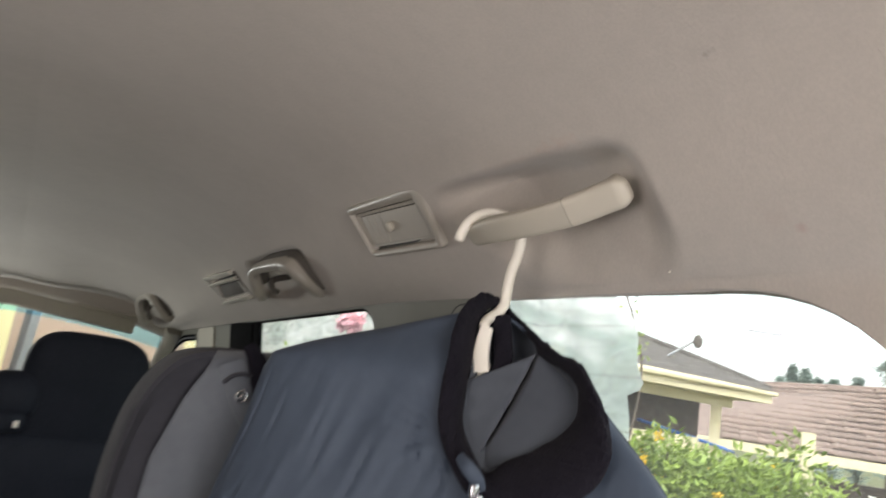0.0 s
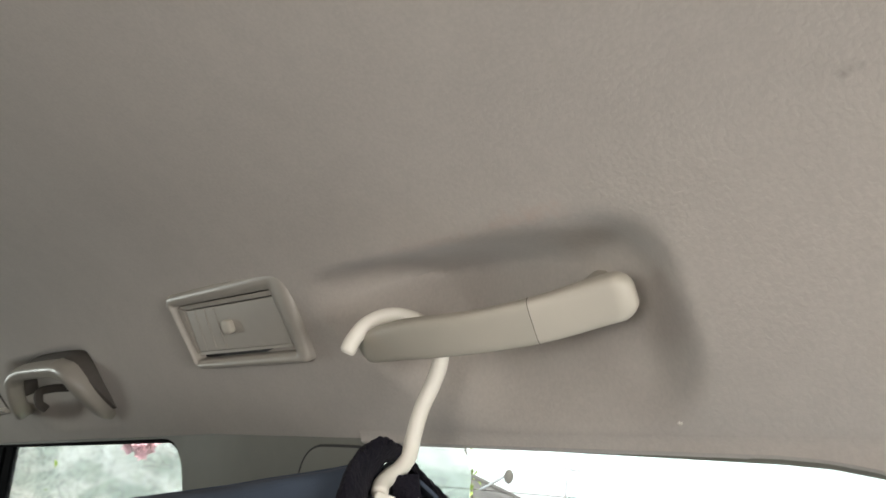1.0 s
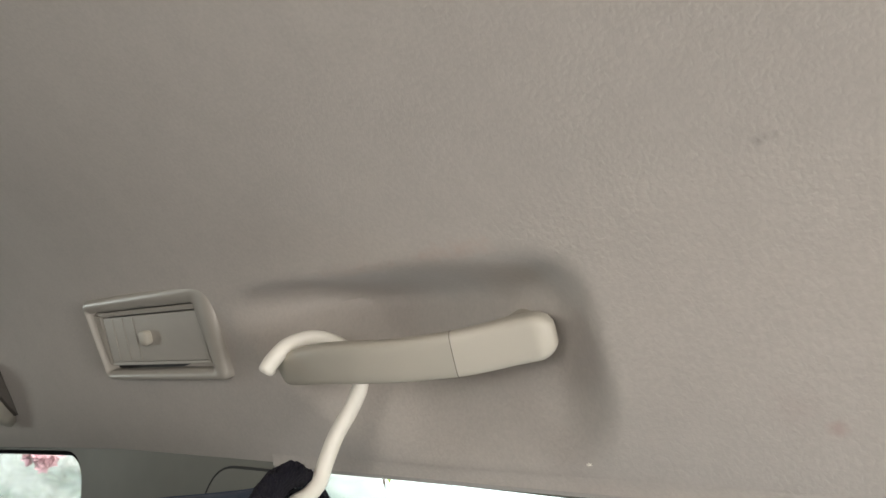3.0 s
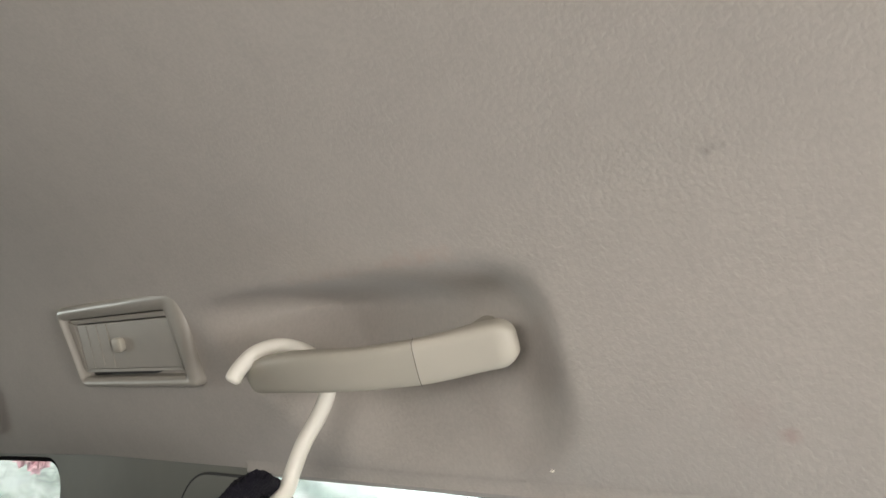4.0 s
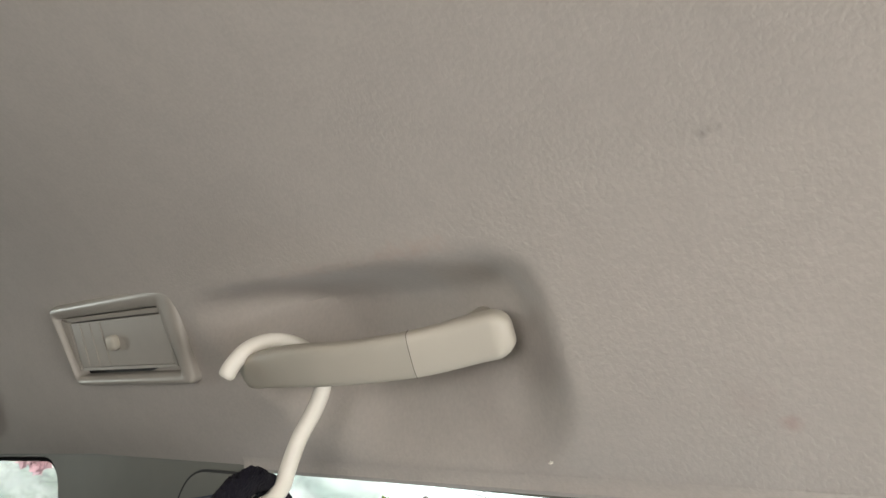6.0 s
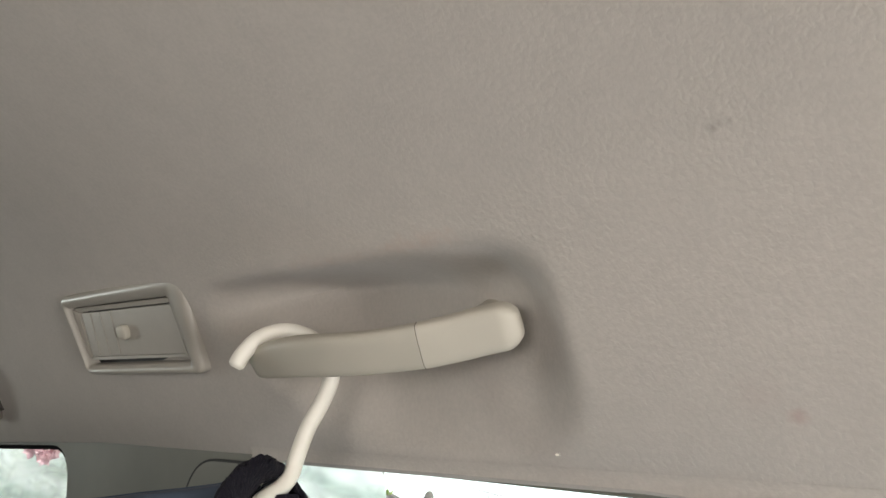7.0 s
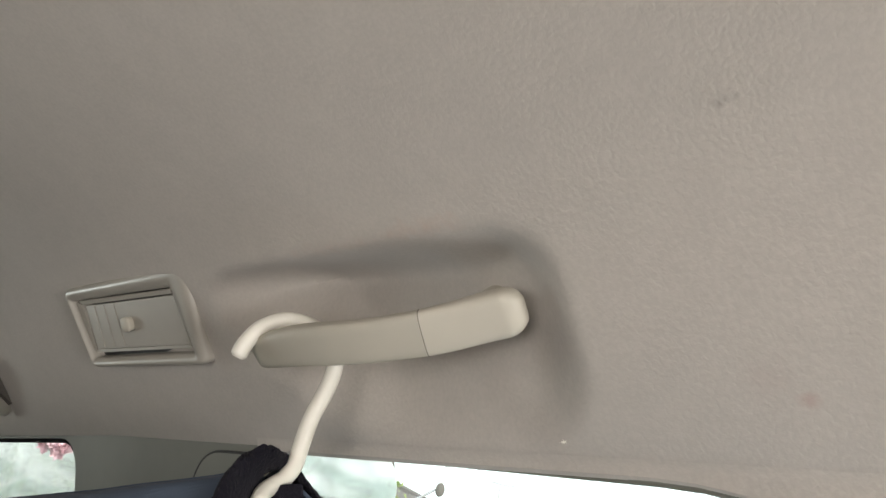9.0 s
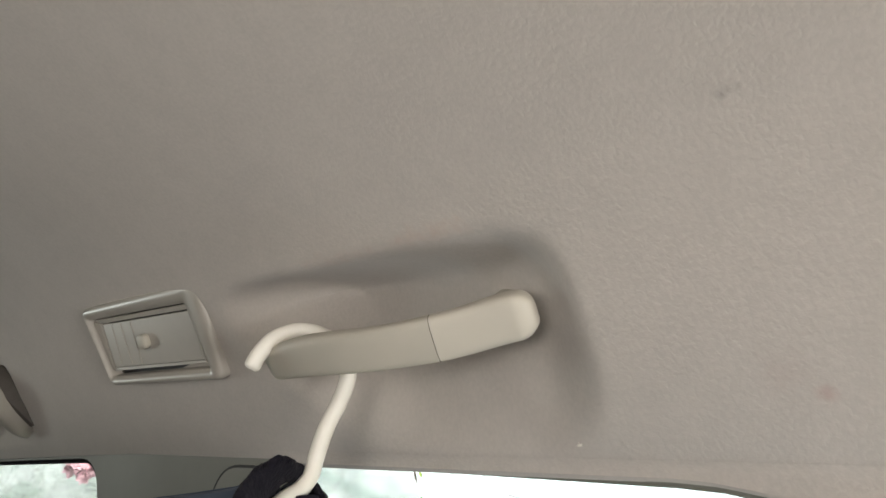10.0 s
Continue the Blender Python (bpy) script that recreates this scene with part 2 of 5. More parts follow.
def glass_material(name, tint, gloss=0.06, dust=0.0):
    m = bpy.data.materials.new(name)
    m.use_nodes = True
    n, l = m.node_tree.nodes, m.node_tree.links
    n.clear()
    tr, gl, mx, out = (n.new(k) for k in ("ShaderNodeBsdfTransparent", "ShaderNodeBsdfGlossy", "ShaderNodeMixShader", "ShaderNodeOutputMaterial"))
    tr.inputs["Color"].default_value = (*tint, 1)
    gl.inputs["Roughness"].default_value = 0.02
    lw = n.new("ShaderNodeLayerWeight")
    lw.inputs["Blend"].default_value = 0.5
    edge = n.new("ShaderNodeMath")
    edge.operation, edge.inputs[1].default_value = "POWER", 4.0
    rise = n.new("ShaderNodeMath")
    rise.operation, rise.inputs[1].default_value, rise.inputs[2].default_value = "MULTIPLY_ADD", 0.35, gloss * 0.5
    l.new(lw.outputs["Facing"], edge.inputs[0])
    l.new(edge.outputs[0], rise.inputs[0])
    l.new(rise.outputs[0], mx.inputs[0])
    l.new(tr.outputs[0], mx.inputs[1])
    l.new(gl.outputs[0], mx.inputs[2])
    if dust:
        tc, no = n.new("ShaderNodeTexCoord"), n.new("ShaderNodeTexNoise")
        no.inputs["Scale"].default_value, no.inputs["Detail"].default_value = 7, 5
        l.new(tc.outputs["Object"], no.inputs["Vector"])
        mr = n.new("ShaderNodeMapRange")
        mr.inputs["To Min"].default_value, mr.inputs["To Max"].default_value = dust * 0.5, dust * 1.5
        l.new(no.outputs["Fac"], mr.inputs["Value"])
        dirt, m2 = n.new("ShaderNodeBsdfTranslucent"), n.new("ShaderNodeMixShader")
        dirt.inputs["Color"].default_value = (0.85, 0.84, 0.80, 1)
        l.new(mr.outputs[0], m2.inputs[0])
        l.new(mx.outputs[0], m2.inputs[1])
        l.new(dirt.outputs[0], m2.inputs[2])
        l.new(m2.outputs[0], out.inputs["Surface"])
        return m
    l.new(mx.outputs[0], out.inputs["Surface"])
    return m


def film_material():
    """Weathered clear plastic film: milky, creased, with greenish algae and patches that let the leaves show."""
    m = bpy.data.materials.new("milky_plastic_film")
    m.use_nodes = True
    n, l = m.node_tree.nodes, m.node_tree.links
    p, out = n["Principled BSDF"], n["Material Output"]
    tc = n.new("ShaderNodeTexCoord")
    mp = n.new("ShaderNodeMapping")
    mp.inputs["Scale"].default_value = (1.0, 0.32, 1.0)
    l.new(tc.outputs["Object"], mp.inputs["Vector"])
    a = n.new("ShaderNodeTexNoise")
    a.inputs["Scale"].default_value, a.inputs["Detail"].default_value, a.inputs["Distortion"].default_value = 1.5, 2, 2.2
    b = n.new("ShaderNodeTexNoise")
    b.inputs["Scale"].default_value, b.inputs["Detail"].default_value, b.inputs["Distortion"].default_value = 9, 4, 2.0
    l.new(mp.outputs[0], a.inputs["Vector"])
    l.new(mp.outputs[0], b.inputs["Vector"])
    mix = n.new("ShaderNodeMix")
    mix.data_type = "RGBA"
    mix.inputs[6].default_value, mix.inputs[7].default_value = (0.46, 0.54, 0.51, 1), (0.92, 0.93, 0.92, 1)
    mr = n.new("ShaderNodeMapRange")
    mr.inputs["From Min"].default_value, mr.inputs["From Max"].default_value = 0.45, 0.55
    l.new(a.outputs["Fac"], mr.inputs["Value"])
    l.new(mr.outputs[0], mix.inputs[0])
    l.new(mix.outputs[2], p.inputs["Base Color"])
    p.inputs["Roughness"].default_value = 0.28
    bp = n.new("ShaderNodeBump")
    bp.inputs["Strength"].default_value, bp.inputs["Distance"].default_value = 0.45, 0.03
    l.new(b.outputs["Fac"], bp.inputs["Height"])
    l.new(bp.outputs[0], p.inputs["Normal"])
    tl = n.new("ShaderNodeBsdfTranslucent")
    tl.inputs["Color"].default_value = (0.80, 0.84, 0.81, 1)
    tr = n.new("ShaderNodeBsdfTransparent")
    m1, m2 = n.new("ShaderNodeMixShader"), n.new("ShaderNodeMixShader")
    m1.inputs[0].default_value = 0.5
    l.new(p.outputs[0], m1.inputs[1])
    l.new(tl.outputs[0], m1.inputs[2])
    clear = n.new("ShaderNodeMapRange")
    clear.inputs["From Min"].default_value, clear.inputs["From Max"].default_value = 0.4, 0.7
    clear.inputs["To Min"].default_value, clear.inputs["To Max"].default_value = 0.08, 0.50
    l.new(b.outputs["Fac"], clear.inputs["Value"])
    l.new(clear.outputs[0], m2.inputs[0])
    l.new(m1.outputs[0], m2.inputs[1])
    l.new(tr.outputs[0], m2.inputs[2])
    l.new(m2.outputs[0], out.inputs["Surface"])
    return m


LINER = liner_material()
CAP = material("pale_cover_plastic", (0.53, 0.49, 0.41), (0.50, 0.465, 0.39), scale=6, rough=0.5, bump=0.12, bump_scale=700, bump_dist=0.0004)
BEIGE = material("beige_trim_plastic", (0.45, 0.415, 0.345), (0.42, 0.39, 0.325), scale=6, rough=0.5, bump=0.12, bump_scale=700, bump_dist=0.0004)
VENT = material("grey_beige_vent_plastic", (0.40, 0.37, 0.32), (0.37, 0.34, 0.295), scale=9, rough=0.36, bump=0.1, bump_scale=800, bump_dist=0.0003)
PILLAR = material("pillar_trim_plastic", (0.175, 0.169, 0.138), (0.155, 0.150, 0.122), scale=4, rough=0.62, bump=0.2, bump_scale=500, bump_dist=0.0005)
LIT_RAIL = material("lit_rail_plastic", (0.84, 0.80, 0.72), (0.78, 0.74, 0.66), scale=12, rough=0.45)
BROWN_GREY = material("brown_grey_plastic", (0.105, 0.092, 0.080), scale=12, rough=0.8)
DARK = material("dark_recess_plastic", (0.03, 0.028, 0.026), scale=12, rough=0.7)
RUBBER = material("black_rubber_seal", (0.007, 0.007, 0.008), scale=20, rough=0.85, bump=0.15, bump_scale=300, gloss=0.03)
WHITE = material("white_hanger_plastic", (0.83, 0.79, 0.70), (0.78, 0.74, 0.655), scale=14, rough=0.4, bump=0.08, bump_scale=160, bump_dist=0.0008)
NAVY = material("navy_nylon_shell", (0.063, 0.084, 0.119), (0.051, 0.068, 0.098), scale=7, rough=0.66, rough_var=0.08, bump=0.35, bump_scale=900, bump_dist=0.0004, sheen=0.03, gloss=0.3)
GREY_CLOTH = material("charcoal_lining_cloth", (0.066, 0.078, 0.099), (0.055, 0.065, 0.083), scale=10, rough=0.7, bump=0.3, bump_scale=900, bump_dist=0.0004, sheen=0.2)
DRAPE = material("slate_grey_jacket_cloth", (0.130, 0.144, 0.165), (0.110, 0.122, 0.142), scale=10, rough=0.75, bump=0.3, bump_scale=900, bump_dist=0.0004, sheen=0.2, gloss=0.3)
FLEECE = material("black_fleece", (0.014, 0.013, 0.019), (0.010, 0.009, 0.014), scale=30, rough=1.0, bump=1.0, bump_scale=420, bump_dist=0.002, sheen=0.03, gloss=0.1)
LEATHER = material("black_seat_leather", (0.021, 0.025, 0.035), (0.016, 0.020, 0.028), scale=10, rough=0.68, bump=0.4, bump_scale=260, bump_dist=0.0008, gloss=0.15)
SEAT_CLOTH = material("dark_seat_cloth", (0.050, 0.051, 0.062), (0.040, 0.041, 0.050), scale=12, rough=0.95, bump=0.6, bump_scale=600, bump_dist=0.001, sheen=0.1, gloss=0.2)
STEEL = material("polished_steel", (0.72, 0.72, 0.73), (0.6, 0.6, 0.62), scale=30, rough=0.25, metal=1.0)
GLASS = glass_material("window_glass", (0.93, 0.97, 0.95))
DUSTY = glass_material("dusty_window_glass", (0.93, 0.97, 0.95), dust=0.035)
TINT = glass_material("blue_shade_band_glass", (0.60, 0.88, 0.97))
WIRE = material("dark_aerial_wire", (0.17, 0.155, 0.14), scale=50, rough=0.6)
CARPET = material("grey_floor_carpet", (0.09, 0.085, 0.08), scale=14, rough=1.0, bump=0.9, bump_scale=500)
PAINT = material("silver_body_paint", (0.42, 0.43, 0.44), (0.40, 0.41, 0.42), scale=3, rough=0.35, metal=0.4, coat=0.5)
FILM = film_material()
CREAM = material("cream_house_paint", (0.60, 0.53, 0.36), (0.53, 0.47, 0.31), scale=3, rough=0.6, bump=0.2, bump_scale=60)
TILE = material("weathered_terracotta_tile", (0.24, 0.175, 0.148), (0.16, 0.120, 0.104), scale=5, rough=0.85, bump=0.6, bump_scale=70, bump_dist=0.006, island=0.25)
SLATE = material("dark_roof_tile", (0.10, 0.090, 0.082), (0.07, 0.063, 0.058), scale=4, rough=0.85, bump=0.8, bump_scale=40, bump_dist=0.02)
BROWN = material("dark_brown_wall", (0.075, 0.055, 0.045), (0.05, 0.038, 0.032), scale=5, rough=0.85, bump=0.3, bump_scale=60)
RENDER = material("tan_rendered_wall", (0.34, 0.25, 0.19), (0.30, 0.225, 0.17), scale=2, rough=0.9, bump=0.4, bump_scale=90)
YELLOW = material("yellow_post_paint", (0.72, 0.66, 0.36), (0.64, 0.58, 0.31), scale=5, rough=0.55)
BLUE = material("blue_pipe_plastic", (0.035, 0.13, 0.42), (0.03, 0.11, 0.36), scale=8, rough=0.45)
LEAF = material("fresh_green_leaf", (0.27, 0.36, 0.06), (0.15, 0.23, 0.035), scale=5, rough=0.5, island=0.4)
PETAL_Y = material("yellow_petal", (0.80, 0.55, 0.03), (0.72, 0.46, 0.02), scale=30, rough=0.6, island=0.2)
PETAL_R = material("pink_red_petal", (0.81, 0.52, 0.57), (0.77, 0.44, 0.49), scale=30, rough=0.6, island=0.12)
# Conifer green made paler and bluer to paint in the haze.
NEEDLE = material("hazed_conifer_foliage", (0.24, 0.31, 0.27), (0.17, 0.23, 0.20), scale=3, rough=0.8, island=0.35)
BARK = material("grey_brown_bark", (0.14, 0.11, 0.085), (0.09, 0.07, 0.055), scale=12, rough=0.9, bump=0.8, bump_scale=80, bump_dist=0.01)
GRASS = material("grass_and_soil", (0.085, 0.115, 0.035), (0.12, 0.105, 0.06), scale=0.6, rough=0.95, bump=0.8, bump_scale=30, bump_dist=0.03)
HILL = material("haze_coloured_hill", (0.78, 0.80, 0.80), (0.70, 0.73, 0.72), scale=0.02, rough=0.95)
ASPHALT = material("dark_asphalt", (0.06, 0.058, 0.055), (0.045, 0.044, 0.042), scale=3, rough=0.9, bump=0.4, bump_scale=120)
GALV = material("galvanised_steel", (0.42, 0.43, 0.44), (0.35, 0.36, 0.37), scale=15, rough=0.5, metal=0.7)

# ---------------------------------------------------------------- the car's shell
# Cross-section of the roof lining, from the middle to the window's upper edge, and its fall towards the windscreen.
SECTION = [(0.0, 1.70), (0.2, 1.69), (0.3, 1.668), (0.36, 1.649), (0.42, 1.6225), (0.46, 1.5925), (0.49, 1.5615), (0.52, 1.5315), (0.55, 1.506), (0.575, 1.488)]
CURVE = smooth_path([(x, 0, z) for x, z in SECTION], 12)
ARC = [0.0]
for p0, p1 in zip(CURVE, CURVE[1:]):
    ARC.append(ARC[-1] + (p1 - p0).length)
ARC_X, ARC_Z = [p.x for p in CURVE], [p.z for p in CURVE]


def fall(y):
    return -0.037 * max(0.0, y - 1.15)


def lining(s, y):
    """A place on the lining s metres from the middle line, and the way out of the cabin there."""
    x, z = np.interp(s, ARC, ARC_X), np.interp(s, ARC, ARC_Z)
    e = 0.004
    dx = np.interp(s + e, ARC, ARC_X) - np.interp(s - e, ARC, ARC_X)
    d_z = np.interp(s + e, ARC, ARC_Z) - np.interp(s - e, ARC, ARC_Z)
    out = Vector((-d_z, 0, dx)).normalized()
    drop = 0.060 * smoothstep(2.0, 2.8, y) * (1 - smoothstep(0.52, 0.638, s)) + 0.065 * smoothstep(2.5, 3.05, y) * (1 - smoothstep(0.1, 0.5, s))
    return Vector((x, y, z + fall(y) - drop)), out


def pocket(s, y, y0, y1, s0, s1, deep, wall=0.026, slant=0.3):
    """The moulded pocket behind a grab handle: steep along its upper and rear edges, a ramp in front, fading out below."""
    deep *= 0.48 + 0.52 * smoothstep(y0 + 0.03, y0 + 0.20, y)
    top = smoothstep(s0 - 0.008, s0 + wall - 0.35 * wall * smoothstep(y1 - 0.13, y1 - 0.02, y), s)
    front = 1 - smoothstep(y1 - 0.105, y1 + 0.004, y + slant * max(0.0, s - s0 - 0.030))
    y0 += 0.012 * max(0.0, 1 - (s - s0) / 0.045) ** 2 + 0.012 * max(0.0, (s - s0 - 0.09) / 0.04) ** 2
    rear = smoothstep(y0 - 0.014, y0 + 0.038, y)
    low = 1 - min(1.0, max(0.0, (s - s0 - 0.012) / (s1 - s0))) ** 1.6
    return deep * top * front * rear * low


def lining_depth(s, y):
    d = pocket(s, y, 0.511, 0.846, 0.473, 0.614, 0.074, 0.039, 0.9)
    d += pocket(s, y, 1.372, 1.735, 0.484, 0.606, 0.040)
    d += pocket(s, y, 2.62, 2.95, 0.43, 0.58, 0.03)
    d += 0.022 * smoothstep(0.889, 0.899, y) * (1 - smoothstep(1.045, 1.055, y)) * smoothstep(0.471, 0.479, s) * (1 - smoothstep(0.526, 0.534, s))
    d += 0.022 * smoothstep(1.855, 1.87, y) * (1 - smoothstep(2.045, 2.06, y)) * smoothstep(0.496, 0.506, s) * (1 - smoothstep(0.546, 0.556, s))
    return d


def steps(stops):
    """Values from stop to stop; each stop but the first has its own spacing."""
    out = [stops[0]]
    for a, (b, d) in zip([stops[0]] + [s[0] for s in stops[1:]], stops[1:]):
        n = max(1, round((b - a) / d))
        out += [a + (b - a) * (k + 1) / n for k in range(n)]
    return out


ys = steps([-0.97, (0.42, 0.03), (0.90, 0.004), (1.10, 0.005), (1.30, 0.03), (1.76, 0.008), (2.10, 0.01), (2.50, 0.05), (3.02, 0.012)])
ss = steps([0.0, (0.44, 0.03), (ARC[-1], 0.004)])
rows, outs = [], []
for y in ys:
    row, orow = [], []
    for s in ss:
        p, out = lining(s, y)
        row.append(p + out * lining_depth(s, y))
        orow.append(out)
    rows.append(row)
    outs.append(orow)
bm = bmesh.new()
shell(bm, rows, lambda i, j: outs[i][j] * 0.012)
part("headliner", bm, LINER, None, "warm grey flecked felt roof lining with scuffs, stains and brown patches", kind="structure", category="ceiling")
bm = bmesh.new()
ss_l = steps([0.0, (ARC[-1], 0.03)])
ys_l = steps([-0.97, (3.02, 0.1)])
shell(bm, [[Vector((-lining(s, y)[0].x, y, lining(s, y)[0].z)) for s in ss_l] for y in ys_l], lambda i, j: (0, 0, 0.05))
part("headliner", bm, LINER, None, "warm grey flecked felt roof lining", kind="structure", category="ceiling")

# Side walls: one flat panel each, leaning in towards the roof, with three windows.
LEAN_IN = 0.17


def wall_x(z):
    return 0.577 + (1.484 - z) * LEAN_IN


QUARTER = rounded([(0.265, 1.06), (0.845, 1.06), (0.848, 1.4885), (0.318, 1.4810)], [0.05, 0.03, 0.025, 0.165], 12)
REAR_DOOR = rounded([(1.06, 1.02), (2.20, 1.02), (2.22, 1.4475), (1.238, 1.482)], [0.04, 0.04, 0.05, 0.05], 6)
FRONT_DOOR = rounded([(2.66, 1.00), (3.92, 1.00), (3.35, 1.30), (3.02, 1.405), (2.70, 1.415)], [0.04, 0.03, 0.2, 0.15, 0.04], 6)


def wall(side, name):
    bm = bmesh.new()
    outer = [(-0.97, 0.42), (4.0, 0.42), (4.0, 1.0), (3.40, 1.36), (3.02, 1.428), (2.0, 1.466), (1.15, 1.498), (-0.97, 1.498)]
    loops = [outer, QUARTER, REAR_DOOR, FRONT_DOOR]
    prism(bm, loops, lambda a, b: (side * wall_x(b), a, b), (side * 0.010, 0, -0.001))
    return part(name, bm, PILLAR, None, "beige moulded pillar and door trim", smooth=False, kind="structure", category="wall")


wall(1, "wall_right")
wall(-1, "wall_left")


def side_window(side, name, loop, label, seal_w=0.012, wires=False, seal=None):
    w = thing(name, (side * wall_x(1.1), sum(p[0] for p in loop) / len(loop), 1.05), label, "window", kind="structure")
    bm = bmesh.new()
    n = len(loop)
    mid = Vector((sum(p[0] for p in loop) / n, sum(p[1] for p in loop) / n))
    inner = []
    for i in range(n):
        a, b = Vector(loop[i - 1][:2]), Vector(loop[(i + 1) % n][:2])
        t = (b - a).normalized()
        nn = Vector((-t.y, t.x))
        if nn.dot(mid - Vector(loop[i][:2])) < 0:
            nn = -nn
        inner.append(Vector(loop[i][:2]) + nn * seal_w)
    loop = [Vector(q[:2]) for q in loop]
    put = lambda q, d: Vector((side * (wall_x(q[1]) + d), q[0], q[1]))
    grid(bm, [[put(loop[i], 0.0015), put(inner[i], 0.0025), put(inner[i], 0.008), put(loop[i], 0.0095)] for i in range(n)], closed_u=True, closed_v=True)
    part("window_seal", bm, seal or RUBBER, w, "beige moulded window edge" if seal else "black rubber window seal")
    bm = bmesh.new()
    prism(bm, [inner], lambda a, b: (side * (wall_x(b) + 0.0045), a, b), (side * 0.003, 0, 0))
    pane = part("pane", bm, DUSTY if side > 0 else GLASS, w, smooth=False)
    pane.visible_shadow = False
    if seal_w > 0.018 and side > 0:
        bm = bmesh.new()
        mids = [put(loop[i] * 0.45 + inner[i] * 0.55, 0.0015) for i in range(n)]
        sweep(bm, mids + [mids[0]], lambda f: (0.0022, 0.0022), seg=6, up=(1, 0, 0.17), caps=False)
        part("seal_lip", bm, GALV, w, "thin bright metal lip in the seal")
    if wires:
        bm = bmesh.new()
        loop2 = rounded([(0.832, 1.08), (0.8475, 1.08), (0.8475, 1.4855), (0.836, 1.4855)], [0.002, 0.002, 0.012, 0.004], 4)
        prism(bm, [loop2], lambda a, b: (side * (wall_x(b) + 0.0015), a, b), (side * 0.002, 0, 0))
        part("dark_edge", bm, RUBBER, w, "black glass edge", smooth=False)
        for z in (1.452, 1.400, 1.345, 1.290, 1.235, 1.180):
            bm = bmesh.new()
            tube(bm, [(side * (wall_x(z) + 0.0035), 0.40, z), (side * (wall_x(z) + 0.0035), 0.60, z + 0.001), (side * (wall_x(z) + 0.0035), 0.828, z)], 0.00035, seg=5, steps=2)
            part("aerial_wire", bm, WIRE, w)
    return w


side_window(1, "window_1", QUARTER, "fixed rear quarter window with fine aerial wires", 0.0015, wires=True, seal=PILLAR)
side_window(1, "window_2", REAR_DOOR, "closed rear door window in a black rubber seal", 0.004)
side_window(1, "window_3", FRONT_DOOR, "front door window in a black rubber seal", 0.022)
side_window(-1, "window_4", QUARTER, "fixed rear quarter window", 0.005)
side_window(-1, "window_5", REAR_DOOR, "closed rear door window", 0.014)
side_window(-1, "window_6", FRONT_DOOR, "front door window", 0.03)

# The lining's turned-down edge, which meets the quarter window's upper edge.
brow = sorted((p[0], p[1]) for p in QUARTER if p[1] > 1.36 and p[0] < 0.80)
bm = bmesh.new()
rows = []
for y in steps([-0.60, (0.30, 0.05), (0.50, 0.006), (0.862, 0.02)]):
    low = np.interp(y, [b[0] for b in brow], [b[1] for b in brow])
    top, end = lining(ARC[-1] - 0.010, y)[0], lining(ARC[-1] - 0.004, y)[0]
    turn = max(low + 0.0015, 1.479)
    rows.append([top + Vector((-0.0002, 0, -0.0002)), end + Vector((-0.0008, 0, -0.0008)), Vector((wall_x(turn) - 0.0045, y, turn)), Vector((wall_x(low) - 0.0025, y, low + 0.0004)), Vector((wall_x(low) + 0.003, y, low))])
grid(bm, rows)
part("lining_edge", bm, LINER, None, "felt lining turned down to the quarter window", kind="structure", category="trim")

# The thick black sash at the front of the rear door's window.
bm = bmesh.new()
box(bm, (wall_x(1.235) + 0.004, 2.085, 1.238), (0.012, 0.295, 0.440), 0.003, m=Euler((0, -math.atan(LEAN_IN), 0)).to_matrix())
box(bm, (wall_x(1.235) + 0.000, 1.99, 1.236), (0.014, 0.014, 0.435), 0.003, m=Euler((0, -math.atan(LEAN_IN), 0)).to_matrix())
part("window_sash", bm, RUBBER, None, "black window sash beside the centre pillar", kind="structure", category="trim")

for y0, y1, outline in ((2.42, 2.655, [(2.42, 0.60), (2.655, 0.60), (2.655, 1.420), (2.64, 1.432), (2.44, 1.440), (2.42, 1.434)]), (2.06, 2.41, [(2.41, 0.60), (2.41, 1.365), (2.24, 1.345), (2.075, 1.318), (2.10, 1.25), (2.20, 0.60)])):
    bm = bmesh.new()
    prism(bm, [rounded(outline, 0.008, 3)], lambda a, b: (wall_x(b) - (0.006 if a > 2.415 else 0.010), a, b), (0.006, 0, 0))
    part("pillar_panel", bm, CAP, None, "pale plastic panel on the centre pillar", smooth=False, kind="structure", category="trim")

# Floor, tail and front of the cabin.
bm = bmesh.new()
box(bm, (0, 1.5, 0.42), (1.5, 5.1, 0.06))
part("floor", bm, CARPET, None, "grey carpeted vehicle floor", kind="structure", category="floor")
bm = bmesh.new()
tail = lambda a, b: (a, -0.97 - 0.12 * (1.45 - b), b)
prism(bm, [[(-0.75, 0.42), (0.75, 0.42), (0.575, 1.484), (0.40, 1.66), (0, 1.74), (-0.40, 1.66), (-0.575, 1.484)],
           rounded([(-0.56, 1.03), (0.56, 1.03), (0.50, 1.50), (-0.50, 1.50)], 0.06)], tail, (0, -0.06, 0))
part("wall_back", bm, PILLAR, None, "beige tailgate trim", smooth=False, kind="structure", category="wall")
bm = bmesh.new()
prism(bm, [rounded([(-0.56, 1.03), (0.56, 1.03), (0.50, 1.50), (-0.50, 1.50)], 0.06)], lambda a, b: (tail(a, b)[0], tail(a, b)[1] - 0.03, b), (0, -0.004, 0))
pane = part("window_7", bm, GLASS, None, "tailgate window", smooth=False, kind="structure", category="window")
pane.visible_shadow = False
bm = bmesh.new()
